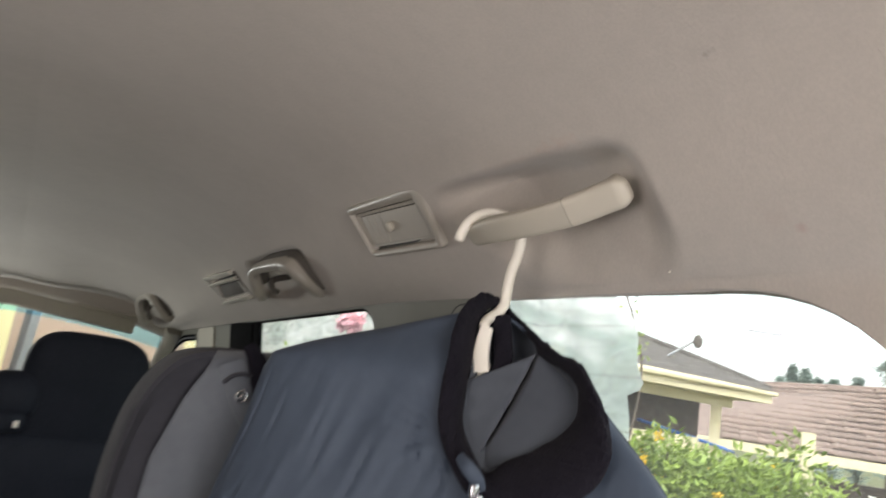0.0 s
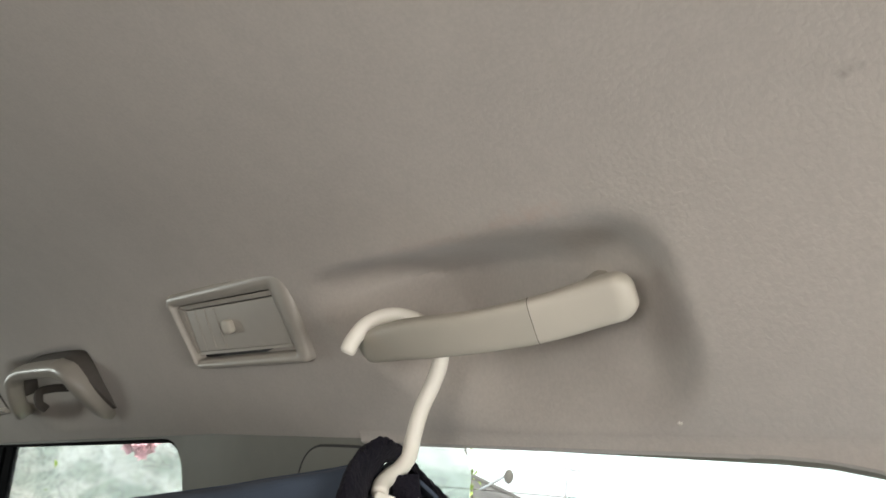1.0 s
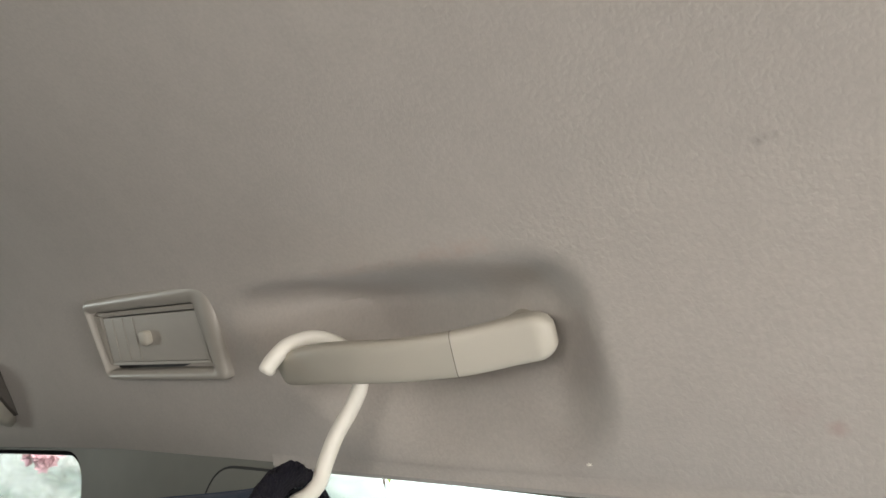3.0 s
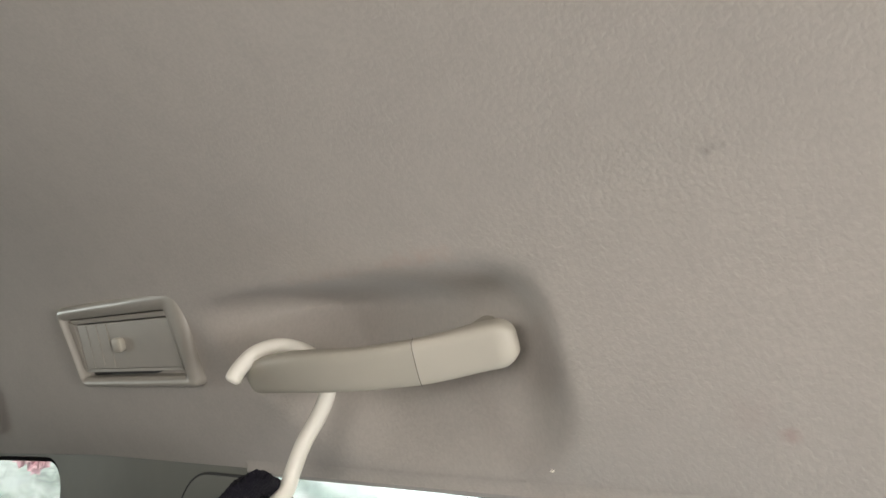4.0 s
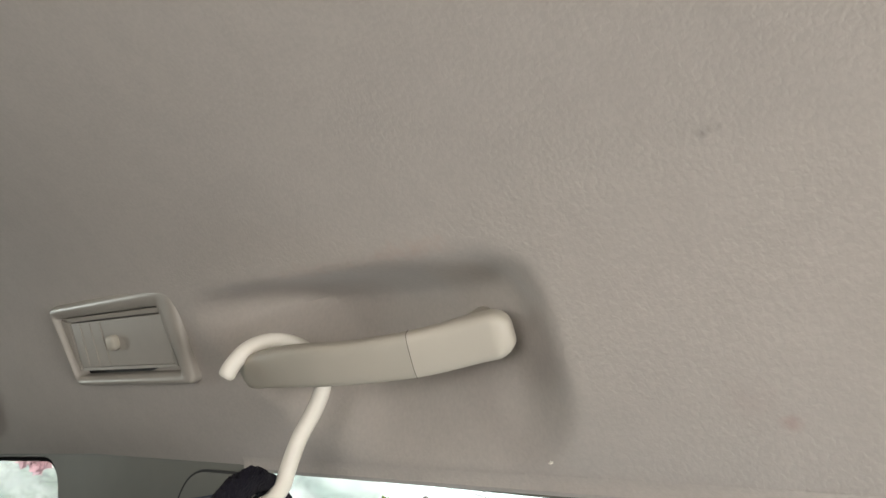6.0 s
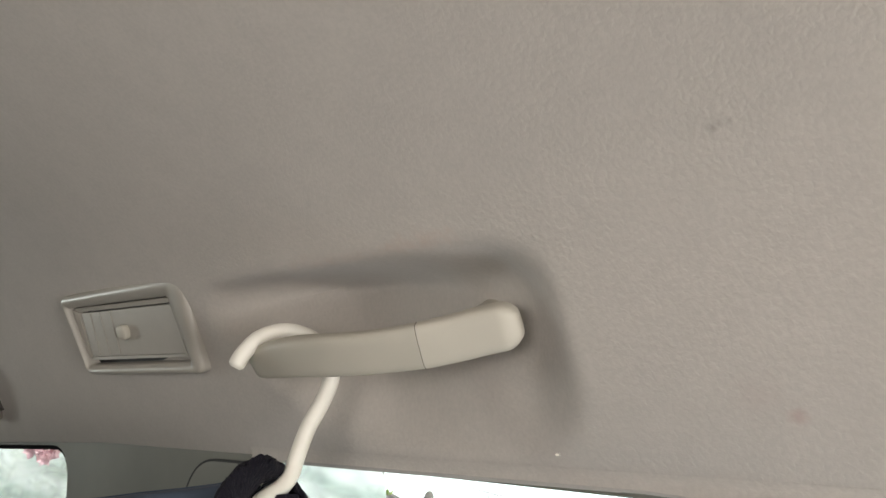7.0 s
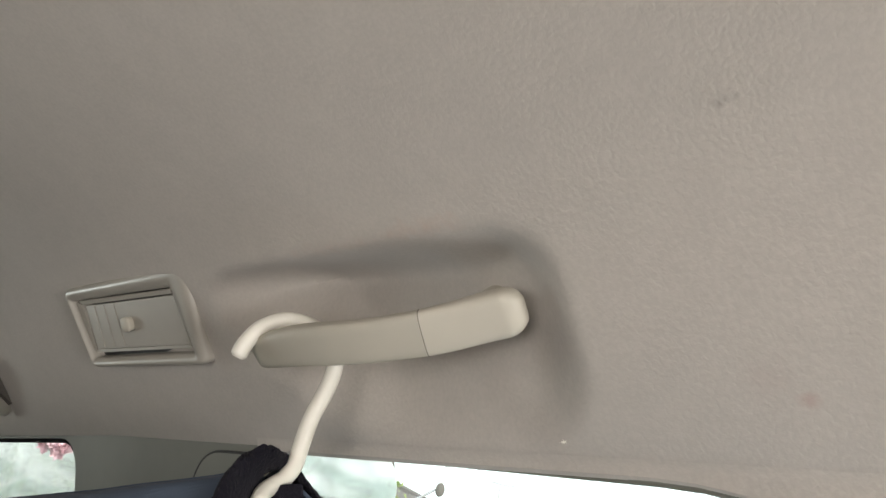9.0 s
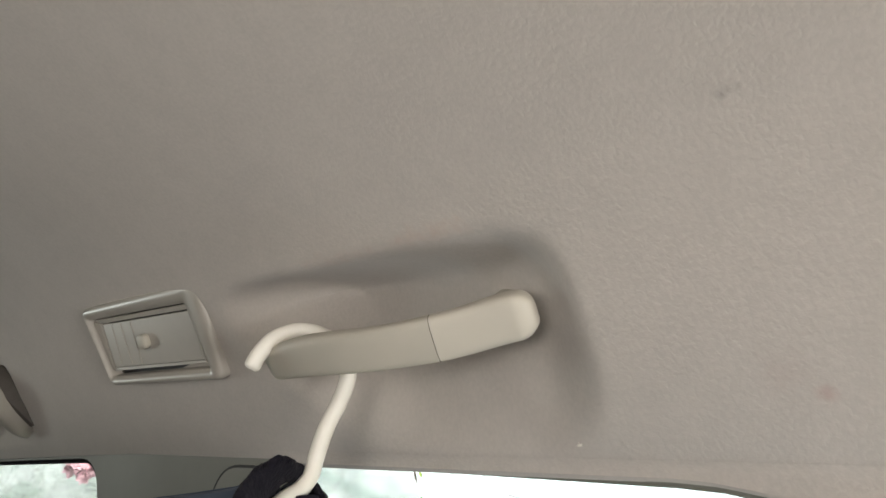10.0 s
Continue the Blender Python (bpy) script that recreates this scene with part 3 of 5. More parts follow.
prism(bm, [[(-0.70, 0.42), (0.70, 0.42), (0.62, 1.02), (-0.62, 1.02)]], lambda a, b: (a, 3.95, b), (0, 0.08, 0))
part("wall_front", bm, DARK, None, "black dashboard panel below the windscreen", smooth=False, kind="structure", category="wall")


def screen(x, f):
    """A place on the windscreen: f from 0 at the roof to 1 at the dashboard."""
    return (x * (1 + 0.12 * f), 3.03 + 0.92 * f + 0.05 * (1 - (x / 0.55) ** 2) * 0.6, 1.498 - 0.075 * (x / 0.55) ** 2 * (1 - f) - 0.48 * f)


wind = thing("windscreen", (0, 3.5, 1.02), "windscreen with a blue shade band along its upper edge", "window", kind="structure")
for name, f0, f1, mat in (("shade_band", 0.0, 0.21, TINT), ("pane", 0.21, 1.0, GLASS)):
    bm = bmesh.new()
    shell(bm, [[screen(-0.56 + 1.12 * j / 16, f0 + (f1 - f0) * i / 6) for j in range(17)] for i in range(7)], lambda i, j: (0, 0.003, 0.004))
    pane = part(name, bm, mat, wind, "blue tinted glass" if mat is TINT else "")
    pane.visible_shadow = False
for sx in (1, -1):
    bm = bmesh.new()
    sweep(bm, smooth_path([(sx * 0.565, 2.98, 1.435), (sx * 0.60, 3.35, 1.30), (sx * 0.64, 3.95, 1.0)], 6), lambda f: (0.035, 0.035), square=3)
    part("pillar_trim", bm, BEIGE, None, "beige windscreen pillar trim", kind="structure", category="trim")
bm = bmesh.new()
sweep(bm, [Vector((x, 3.05, 1.515 - 0.075 * (x / 0.55) ** 2)) for x in np.linspace(-0.57, 0.57, 20)], lambda f: (0.03, 0.055), square=3)
part("header_trim", bm, LINER, None, "felt-covered trim over the windscreen", kind="structure", category="trim")

bm = bmesh.new()
edge = [lining(s, 3.02)[0] for s in np.linspace(0, ARC[-1], 24)]
edge = [Vector((-p.x, p.y, p.z)) for p in edge[:0:-1]] + edge
shell(bm, [[p + Vector((0, -0.004, 0.002)) for p in edge], [Vector((p.x, 3.045, 1.505 - 0.075 * (p.x / 0.55) ** 2)) for p in edge]], lambda i, j: (0, 0.012, 0.004))
part("header_lining", bm, LINER, None, "felt lining down to the windscreen", kind="structure", category="trim")

# Outer skin of the roof.
bm = bmesh.new()
shell(bm, [[Vector((s / 14 * 0.66, y, np.interp(abs(s / 14 * 0.66), [0, 0.25, 0.45, 0.66], [1.80, 1.785, 1.72, 1.52]) + fall(y))) for s in range(-14, 15)] for y in np.linspace(-1.01, 3.06, 22)], lambda i, j: (0, 0, 0.004))
part("roof_skin", bm, PAINT, None, "painted outer roof of the vehicle", kind="structure", category="roof")
for sx in (1, -1):
    bm = bmesh.new()
    shell(bm, [[Vector((sx * (0.80 - 0.06 * abs(z - 0.75)), y, z)) for y in np.linspace(-1.05, 4.6, 12)] for z in np.linspace(0.28, 1.0, 8)], lambda i, j: (sx * 0.004, 0, 0))
    part("body_side", bm, PAINT, None, "painted lower body side of the vehicle", kind="structure", category="body")


# ---------------------------------------------------------------- grab handles
def grab_handle(label):
    """A flat arched grip with a covered rear foot, standing off its pocket in the lining."""
    h = thing("grab_handle", (0.50, 0.65, 1.55), label, "grab handle", group="grab handles over the doors")
    down, inward, base = Vector((0.6973, 0, -0.7168)), Vector((-0.7168, 0, -0.6973)), Vector((0.4937, 0, 1.5577))
    # along the car, down the lining, off the lining, half width, thickness
    stations = [(0.5345, -0.0024, 0.0040, 0.0146, 0.021), (0.5450, -0.0026, 0.0074, 0.0149, 0.021), (0.5590, -0.0024, 0.0124, 0.0150, 0.020), (0.5770, -0.0018, 0.0196, 0.0150, 0.0165),
                (0.5945, -0.0022, 0.0274, 0.0150, 0.014), (0.6110, -0.0036, 0.0347, 0.0147, 0.013), (0.6330, -0.0054, 0.0428, 0.0144, 0.013), (0.6600, -0.0076, 0.0492, 0.0144, 0.015),
                (0.6880, -0.0084, 0.0507, 0.0142, 0.015), (0.7140, -0.0066, 0.0490, 0.0134, 0.015), (0.7360, -0.0038, 0.0445, 0.0124, 0.016), (0.7490, -0.0012, 0.0365, 0.0116, 0.017),
                (0.7600, 0.0020, 0.0250, 0.0108, 0.018), (0.7760, 0.0060, 0.0060, 0.0104, 0.018), (0.7900, 0.0100, -0.0200, 0.0100, 0.018)]
    n = 8
    full = smooth_path([base + down * a + inward * (o - th / 2) + Vector((0, y, 0)) for y, a, o, w, th in stations], n)
    wide = [p.x for p in smooth_path([(w, 0, 0) for y, a, o, w, th in stations], n)]
    thick = [p.x / 2 for p in smooth_path([(th, 0, 0) for y, a, o, w, th in stations], n)]
    seam = 4 * n
    cap, grip = full[:seam + 1], full[seam:]

    at = lambda lo, count: lambda f: lo + round(f * (count - 1))
    bm = bmesh.new()
    where = at(seam, len(grip))
    sweep(bm, grip, lambda f: (wide[where(f)], thick[where(f)]), up=-inward, seg=40, square=3.8)
    part("grip", bm, BEIGE, h, "smooth beige plastic grip")
    bm = bmesh.new()
    # the rounded end of the cover, ring by ring, then the cover up to the joint
    ends = [full[0] + (full[1] - full[0]) * (k / 8) for k in range(8)] + cap[1:]
    spot = [k / 8 for k in range(8)] + list(range(1, len(cap)))

    def cover(f):
        k = spot[round(f * (len(ends) - 1))]
        lo = int(k)
        d = (full[lo] - full[0]).length + (k - lo) * (full[min(lo + 1, seam)] - full[lo]).length
        e = (1 - (1 - min(1.0, (d + 0.0002) / 0.0130)) ** 2.0) ** 0.5
        return wide[lo] * (0.30 + 0.70 * e), thick[lo] * (0.15 + 0.85 * e)
    sweep(bm, ends, cover, up=-inward, seg=40, square=3.8)
    part("foot_cover", bm, CAP, h, "pale plastic cover over the rear fixing")
    bm = bmesh.new()
    foot = cap[3 * n - 2]
    sweep(bm, [foot, foot - inward * 0.018, foot - inward * 0.050], lambda f: (0.0090, 0.007), up=(0, 1, 0.1), square=4)
    part("foot", bm, BEIGE, h, "hidden rear foot")
    bm = bmesh.new()
    ahead = (full[seam + 1] - full[seam - 1]).normalized()
    sweep(bm, [full[seam] - ahead * 0.00018, full[seam] + ahead * 0.00018], lambda f: (wide[seam] + 0.00012, thick[seam] + 0.00012), up=-inward, seg=40, square=3.8)
    part("joint", bm, BROWN, h, "thin dark joint line")
    return h


def raised_handle(dx, dy, dz, label, tall=1.0):
    """The same grab handle sprung back: the grip stands up between two feet below it."""
    h = thing("grab_handle", (0.51 + dx, 1.46 + dy, 1.50 + dz), label, "grab handle", group="grab handles over the doors")
    at = lambda x, y, z: Vector((x + dx, y + dy, 1.545 + (z - 1.545) * tall + dz))
    # Grip and cover take the darker vent plastic, which colours in their shadow.
    bm = bmesh.new()
    sweep(bm, smooth_path([at(0.525, 1.725, 1.510), at(0.5051, 1.68, 1.4955), at(0.488, 1.632, 1.4945), at(0.474, 1.616, 1.505), at(0.4625, 1.608, 1.5185), at(0.4545, 1.598, 1.5320), at(0.4535, 1.570, 1.5425), at(0.4565, 1.486, 1.545), at(0.4600, 1.425, 1.5448)], 8), lambda f: (0.0100 + 0.001 * f, 0.0118 + 0.002 * f), up=(0.62, 0.1, 0.78), seg=18, square=2.8)
    part("grip", bm, VENT, h, "smooth beige plastic grip")
    bm = bmesh.new()
    sweep(bm, smooth_path([at(0.4600, 1.424, 1.5448), at(0.4680, 1.398, 1.5395), at(0.482, 1.386, 1.5300), at(0.500, 1.385, 1.5195), at(0.5245, 1.388, 1.508), at(0.541, 1.395, 1.5040)], 8), lambda f: (0.0122 + 0.003 * smoothstep(0, 0.5, f) - 0.006 * smoothstep(0.7, 1, f), 0.0142 + 0.003 * smoothstep(0, 0.4, f) - 0.004 * smoothstep(0.8, 1, f)), up=(0.62, 0.1, 0.78), seg=18, square=3.2)
    part("foot_cover", bm, VENT, h, "broad plastic cover over the rear fixing, darkened for shade")
    # Dark arch added in place of the shade round the grip.
    bm = bmesh.new()
    back = lambda x, y, z: at(x, y, z) + Vector((0.012, 0, 0.014))
    sweep(bm, smooth_path([back(0.4720, 1.625, 1.508), back(0.4590, 1.610, 1.528), back(0.4560, 1.575, 1.5435), back(0.4585, 1.486, 1.547), back(0.4630, 1.415, 1.546), back(0.475, 1.386, 1.5355), back(0.5000, 1.374, 1.5205), back(0.528, 1.374, 1.507)], 6), lambda f: (0.011, 0.0185), up=(0.62, 0.1, 0.78), seg=12, square=2.6)
    part("gasket", bm, BROWN_GREY, h, "dark arch added for the shade behind the grip")
    bm = bmesh.new()
    sweep(bm, smooth_path([at(0.545, 1.59, 1.546), at(0.505, 1.575, 1.532), at(0.4850, 1.560, 1.5200), at(0.4880, 1.552, 1.5040), at(0.500, 1.556, 1.499)], 6), lambda f: (0.0065, 0.006), up=(0, 1, 0.1), seg=12, square=2.6)
    part("coat_hook", bm, BROWN_GREY, h, "small fold-out coat hook")
    bm = bmesh.new()
    bmesh.ops.create_uvsphere(bm, u_segments=10, v_segments=6, radius=0.004, matrix=Matrix.Translation(at(0.533, 1.485, 1.532)))
    part("screw", bm, STEEL, h)
    return h


grab_handle("beige plastic grab handle with a clothes hanger hooked over it")
raised_handle(0.0, 0.0, 0.005, "beige plastic grab handle over the rear door window, coloured darker for shade")
raised_handle(-0.055, 1.25, -0.030, "beige plastic grab handle over the front door window, coloured darker for shade", 1.6)


# ---------------------------------------------------------------- air vents
def open_vent(quad, label, skew=(0.003, 0.0015, 0.003, 0.0)):
    """A skewed, rounded frame flush on the lining, with rails coloured pale for their highlight and a tilted vane
    inside.
    """
    tl, tr, br, bl = (Vector(q) for q in quad)
    mid = (tl + tr + br + bl) / 4
    v = thing("air_vent", mid, label, "air vent", group="roof air vents")
    wide, high = ((tr - tl).length + (br - bl).length) / 2, ((bl - tl).length + (br - tr).length) / 2
    nrm = (tr - tl).cross(bl - tl).normalized()
    if nrm.x > 0:
        nrm = -nrm
    tl, tr = tl + (tl - bl).normalized() * 0.0025 + nrm * 0.0035 + (tr - tl).normalized() * skew[0], tr + (tr - br).normalized() * 0.0025 + nrm * 0.0035 + (tr - tl).normalized() * skew[1]
    bl, br = bl + (br - bl).normalized() * skew[2], br + (br - bl).normalized() * skew[3]

    def at(a, b, h):
        a, b = a / wide, b / high
        return tl * (1 - a) * (1 - b) + tr * a * (1 - b) + br * a * b + bl * (1 - a) * b + nrm * h

    fs, g = 0.35, 0.0050
    outer = rounded([(0, 0), (wide, 0), (wide, high), (0, high)], [0.019, 0.020, 0.013, 0.013], 7)

    def inset(d, r):
        return rounded([(d, d), (wide - d, d), (wide - d, high - d), (d, high - d)], [max(0.002, r + 0.006 - 1.6 * d), max(0.002, r + 0.008 - 1.6 * d), max(0.002, r - d), max(0.002, r - d)], 7)

    bm = bmesh.new()
    rings = [(outer, -0.014), (outer, 0.0005)]
    rings += [(inset(d * fs, 0.012), h) for d, h in ((0.0030, 0.0015), (0.0060, 0.0015), (0.0098, 0.0010), (0.0110, -0.012))]
    grid(bm, [[at(p[0], p[1], h) for p in ring] for ring, h in rings], closed_v=True)
    part("frame", bm, BROWN_GREY, v, "low brown-grey plastic frame")
    bm = bmesh.new()
    back = inset(0.0108 * fs, 0.012)
    bm.faces.new([bm.verts.new(at(p[0], p[1], -0.0115)) for p in back])
    part("duct", bm, DARK, v, "dark opening behind the louvre")

    def slab(name, a0, a1, b0, b1, h0, h1, h_top0, h_top1, mat, parent, label="", r=0.0015):
        bm = bmesh.new()
        loop = rounded([(a0, b0), (a1, b0), (a1, b1), (a0, b1)], r, 3)
        lift = lambda p, lo, hi: lo + (hi - lo) * (p[1] - b0) / (b1 - b0)
        low = [bm.verts.new(at(p[0], p[1], lift(p, h0, h1))) for p in loop]
        top = [bm.verts.new(at(p[0], p[1], lift(p, h_top0, h_top1) - 0.0006)) for p in loop]
        cen = Vector(((a0 + a1) / 2, (b0 + b1) / 2))
        ins = [bm.verts.new(at(*(Vector(p[:2]) + (cen - Vector(p[:2])).normalized() * 0.0008), lift(p, h_top0, h_top1))) for p in loop]
        k = len(loop)
        for i in range(k):
            j = (i + 1) % k
            bm.faces.new((low[i], low[j], top[j], top[i]))
            bm.faces.new((top[i], top[j], ins[j], ins[i]))
        bm.faces.new(ins)
        bm.faces.new(low[::-1])
        return part(name, bm, mat, parent, label)

    # The rails' near-white colour paints in the highlight they catch.
    slab("rail", 0.002, wide - 0.004, 0.0, 0.14 * high, -0.010, -0.010, 0.011, 0.004, LIT_RAIL, v)
    slab("rail", 0.002, wide - 0.010, 0.265 * high, 0.355 * high, -0.010, -0.010, 0.009, 0.002, LIT_RAIL, v)
    slab("vane", g + 0.003, wide - g - 0.003, 0.39 * high, 0.80 * high, -0.011, -0.011, -0.008, -0.001, BROWN_GREY, v, "tilted louvre vane")
    slab("rail", 0.004, wide - 0.002, 0.90 * high, 1.01 * high, -0.010, -0.010, 0.012, 0.005, LIT_RAIL, v)
    return v


def closed_vent(label):
    """A skewed frame with a rounded rim; inside it a ribbed louvre plate between rails, shut, with a thumb knob."""
    mid, right, down, out = Vector((0.4690, 0.9700, 1.5745)), Vector((0.03995, -0.99875, 0.02996)), Vector((0.6, 0, -0.8)), Vector((-0.7990, -0.0499, -0.5993))
    v = thing("air_vent", mid, label, "air vent", group="roof air vents")
    # all in millimetres: along, down, off the lining
    at = lambda a, b, h: mid + right * (a * 0.001) + down * (b * 0.001) + out * (h * 0.001)
    outer, inner = [(-109, -44.5), (105, -45), (106, 46.5), (-86, 40.5)], [(-98.5, -31.5), (75.5, -27.0), (88.7, 35.0), (-83.0, 31.0)]

    def ring(f):
        quad = [Vector(p).lerp(Vector(q), f) for p, q in zip(outer, inner)]
        return rounded(quad, [r + (q - r) * f for r, q in ((11, 2.5), (14, 4), (9, 2.5), (11, 2.5))], 8)

    bm = bmesh.new()
    rim = ((0.0, -14), (0.0, 0.2), (0.03, 1.8), (0.09, 3.2), (0.18, 4.3), (0.30, 4.9), (0.45, 5.1), (0.60, 4.7), (0.74, 3.8), (0.86, 2.6), (0.95, 1.5), (1.0, 0.5), (1.005, -11))
    grid(bm, [[at(p[0], p[1], z) for p in ring(f)] for f, z in rim], closed_v=True)
    part("frame", bm, VENT, v, "rounded grey-beige plastic frame")
    bm = bmesh.new()
    bm.faces.new([bm.verts.new(at(p[0], p[1], -9.5)) for p in ring(0.99)])
    part("duct", bm, DARK, v, "dark opening behind the louvre")

    def plate(name, quad, low, top, label="", r=0.8, mat=VENT):
        bm = bmesh.new()
        cen = sum((Vector(p) for p in quad), Vector((0, 0))) / 4
        tops = top if isinstance(top, tuple) else (top,) * 4
        loop = rounded(quad, r, 3)
        lift = [tops[k // 4] for k in range(16)]
        rows = []
        for grow, drop in ((1.0, None), (1.0, 0.5), (0.0, 0.0)):
            rows.append([bm.verts.new(at(*(p if grow else p + (cen - p).normalized() * 0.5), low if drop is None else z - drop)) for p, z in zip(loop, lift)])
        for one, two in zip(rows, rows[1:]):
            for k in range(16):
                bm.faces.new((one[k], one[(k + 1) % 16], two[(k + 1) % 16], two[k]))
        bm.faces.new(rows[0][::-1])
        bm.faces.new(rows[-1])
        return part(name, bm, mat, v, label)

    plate("rail", [(-93, -29.9), (74.6, -25.6), (72.8, -20.8), (-84, -25.3)], -9, (-0.6, -0.6, -1.4, -1.4))
    plate("louvre", [(-82.2, -23.7), (76.0, -19.1), (79.4, 27.0), (-77.4, 22.0)], -9, (-2.0, -2.0, -0.6, -0.6), "flat louvre plate")
    plate("side_strip", [(-95.6, -29.2), (-85.6, -24.8), (-79.8, 22.2), (-81.2, 25.6)], -9, (-0.2, -1.0, -1.0, -0.2))
    plate("side_strip", [(75.0, -25.4), (77.4, -20), (86.4, 29.6), (80.4, 27.2)], -9, (0.0, 0.2, 1.2, 0.0))
    plate("rail", [(-79.4, 22.4), (79.8, 27.4), (85.8, 30.2), (-80.8, 25.6)], -9, (-0.8, -0.4, -0.2, -0.4))
    for (a0, b0), (a1, b1) in (((-65.2, -22.4), (-62.2, 21.6)), ((-47.2, -21.9), (-43.0, 22.2)), ((-28.8, -21.4), (-24.2, 22.8))):
        plate("rib", [(a0 - 0.5, b0), (a0 + 0.5, b0), (a1 + 0.5, b1), (a1 - 0.5, b1)], -6, (-1.2, -1.2, 0.1, 0.1), r=0.2)
    plate("knob_stem", [(-18, -3.6), (-8, -3.4), (-8, 3.4), (-18, 3.2)], -6, (-0.2, 0.6, 0.8, 0.0), r=1.0)
    bm = bmesh.new()
    rows = []
    for half, high in ((6.4, -2.0), (7.2, 0.6), (7.4, 3.0), (7.0, 4.4), (5.6, 5.4), (2.6, 5.8)):
        rows.append([at(-7.2 + half * math.copysign(abs(math.cos(t)) ** 0.62, math.cos(t)), 0.6 + half * 1.02 * math.copysign(abs(math.sin(t)) ** 0.62, math.sin(t)), high) for t in np.linspace(0, 2 * math.pi, 29)[:-1]])
    made = grid(bm, rows, closed_v=True)
    bm.faces.new(made[-1])
    part("knob", bm, CAP, v, "worn pale thumb knob")
    return v


closed_vent("grey-beige plastic roof air vent with a thumb knob, closed")
open_vent([(0.459, 2.100, 1.558), (0.464, 1.833, 1.563), (0.521, 1.812, 1.506), (0.523, 2.075, 1.495)], "grey-beige plastic roof air vent, louvre tilted open")

# Seat belt cover on the pillar between the windows, and a nick in the lining.
cover = thing("belt_cover", (0.60, 0.92, 1.40), "beige seat belt cover panel on the pillar", "trim panel")
bm = bmesh.new()
loop = rounded([(0.851, 1.36), (0.972, 1.36), (0.955, 1.4795), (0.851, 1.4795)], [0.004, 0.01, 0.035, 0.002], 8)
prism(bm, [loop], lambda a, b: (wall_x(b) - 0.0045, a, b), (0.004, 0, 0))
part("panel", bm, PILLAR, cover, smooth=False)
bm = bmesh.new()
seam = [Vector((wall_x(p[1]) - 0.0035, p[0], p[1])) for p in loop if p[1] > 1.361 and p[0] > 0.852]
sweep(bm, seam, lambda f: (0.0016, 0.0016), seg=6, up=(1, 0, 0.1))
part("seam", bm, DARK, cover)
p, out = lining(0.6165, 0.535)
bm = bmesh.new()
for k in range(5):
    a = k * 1.3
    tube(bm, [p + Vector((0.0, 0.0017 * math.cos(a), 0.0009 * math.sin(a))), p - out * 0.0015, p + Vector((0.0, -0.002 * math.sin(a), -0.0006 * math.cos(a))) - out * 0.0006], 0.00035, seg=6, steps=3)
part("lining_nick", bm, WHITE, None, "small pale torn nick in the roof lining", category="tear")

# ---------------------------------------------------------------- sun visors
for sx in (1, -1):
    vis = thing("sun_visor", (sx * 0.2, 3.0, 1.43), "beige cloth sun visor folded against the windscreen", "sun visor", group="sun visors")
    bm = bmesh.new()
    made = box(bm, (sx * 0.205, 2.985, 1.424), (0.43, 0.022, 0.056), 0.009, seg=3, m=Euler((radians(-18), radians(sx * 5), 0)).to_matrix())
    part("panel", bm, BEIGE, vis)
    bm = bmesh.new()
    tube(bm, [(sx * 0.20, 2.99, 1.455), (sx * 0.38, 2.99, 1.445), (sx * 0.44, 2.995, 1.455), (sx * 0.45, 3.0, 1.48)], 0.006)
    part("pivot_rod", bm, BEIGE, vis)

# ---------------------------------------------------------------- clothes hanger
hang = thing("clothes_hanger", (0.487, 0.724, 1.36), "white plastic clothes hanger hooked over the grab handle", "clothes hanger")
bm = bmesh.new()
tube(bm, [(0.4450, 0.738, 1.5225), (0.4455, 0.7345, 1.533), (0.450, 0.727, 1.5465), (0.461, 0.715, 1.5555), (0.476, 0.703, 1.5550), (0.489, 0.694, 1.546), (0.4952, 0.6920, 1.532), (0.4980, 0.6977, 1.5155), (0.4973, 0.7052, 1.4948), (0.4984, 0.7098, 1.475), (0.4978, 0.7103, 1.4617), (0.4923, 0.7108, 1.4511), (0.4820, 0.7095, 1.4435), (0.4735, 0.7055, 1.4370), (0.4690, 0.7000, 1.4300)], 0.0060, seg=12, steps=8)
part("hook", bm, WHITE, hang, "round white plastic hook")
JO, JK = Vector((0.0506, 0.0582, 1.3622)).lerp(Vector((0.46, 0.75, 1.40)), 0.955), 0.955
JU, JN = Vector((0.722, -0.692, 0)), Vector((-0.692, -0.722, 0))


def on_jacket(u, n, v):
    """A place by the hanger's bar, the way out of the jacket's front, and up."""
    if u > 0.1:
        n += 0.065 * ((u - 0.1) / 0.15) ** 1.4
    return JO + (JU * u + JN * n + Vector((0, 0, v))) * JK


bm = bmesh.new()
sweep(bm, smooth_path([on_jacket(0.039, 0.0, 0.034), on_jacket(0.037, 0.0, 0.018), on_jacket(0.037, 0.001, 0.0), on_jacket(0.039, 0.002, -0.016)], 5), lambda f: (0.0064 + 0.0030 * f, 0.0055 - 0.001 * f), up=(-0.692, -0.722, 0.02), seg=24, square=7)
part("neck", bm, WHITE, hang, "flat white neck")
for end in ((-0.19, -0.062), (0.24, -0.165)):
    bm = bmesh.new()
    sweep(bm, smooth_path([on_jacket(0.038, -0.004, -0.012), on_jacket(0.04 * 0.85 + end[0] * 0.15, -0.045, end[1] * 0.2 - 0.035), on_jacket(0.04 * 0.5 + end[0] * 0.5, -0.04, end[1] * 0.45 - 0.035), on_jacket(end[0] * 0.93, -0.025, end[1] - 0.015)], 6), lambda f: (0.006, 0.012), square=3)
    part("arm", bm, WHITE, hang)

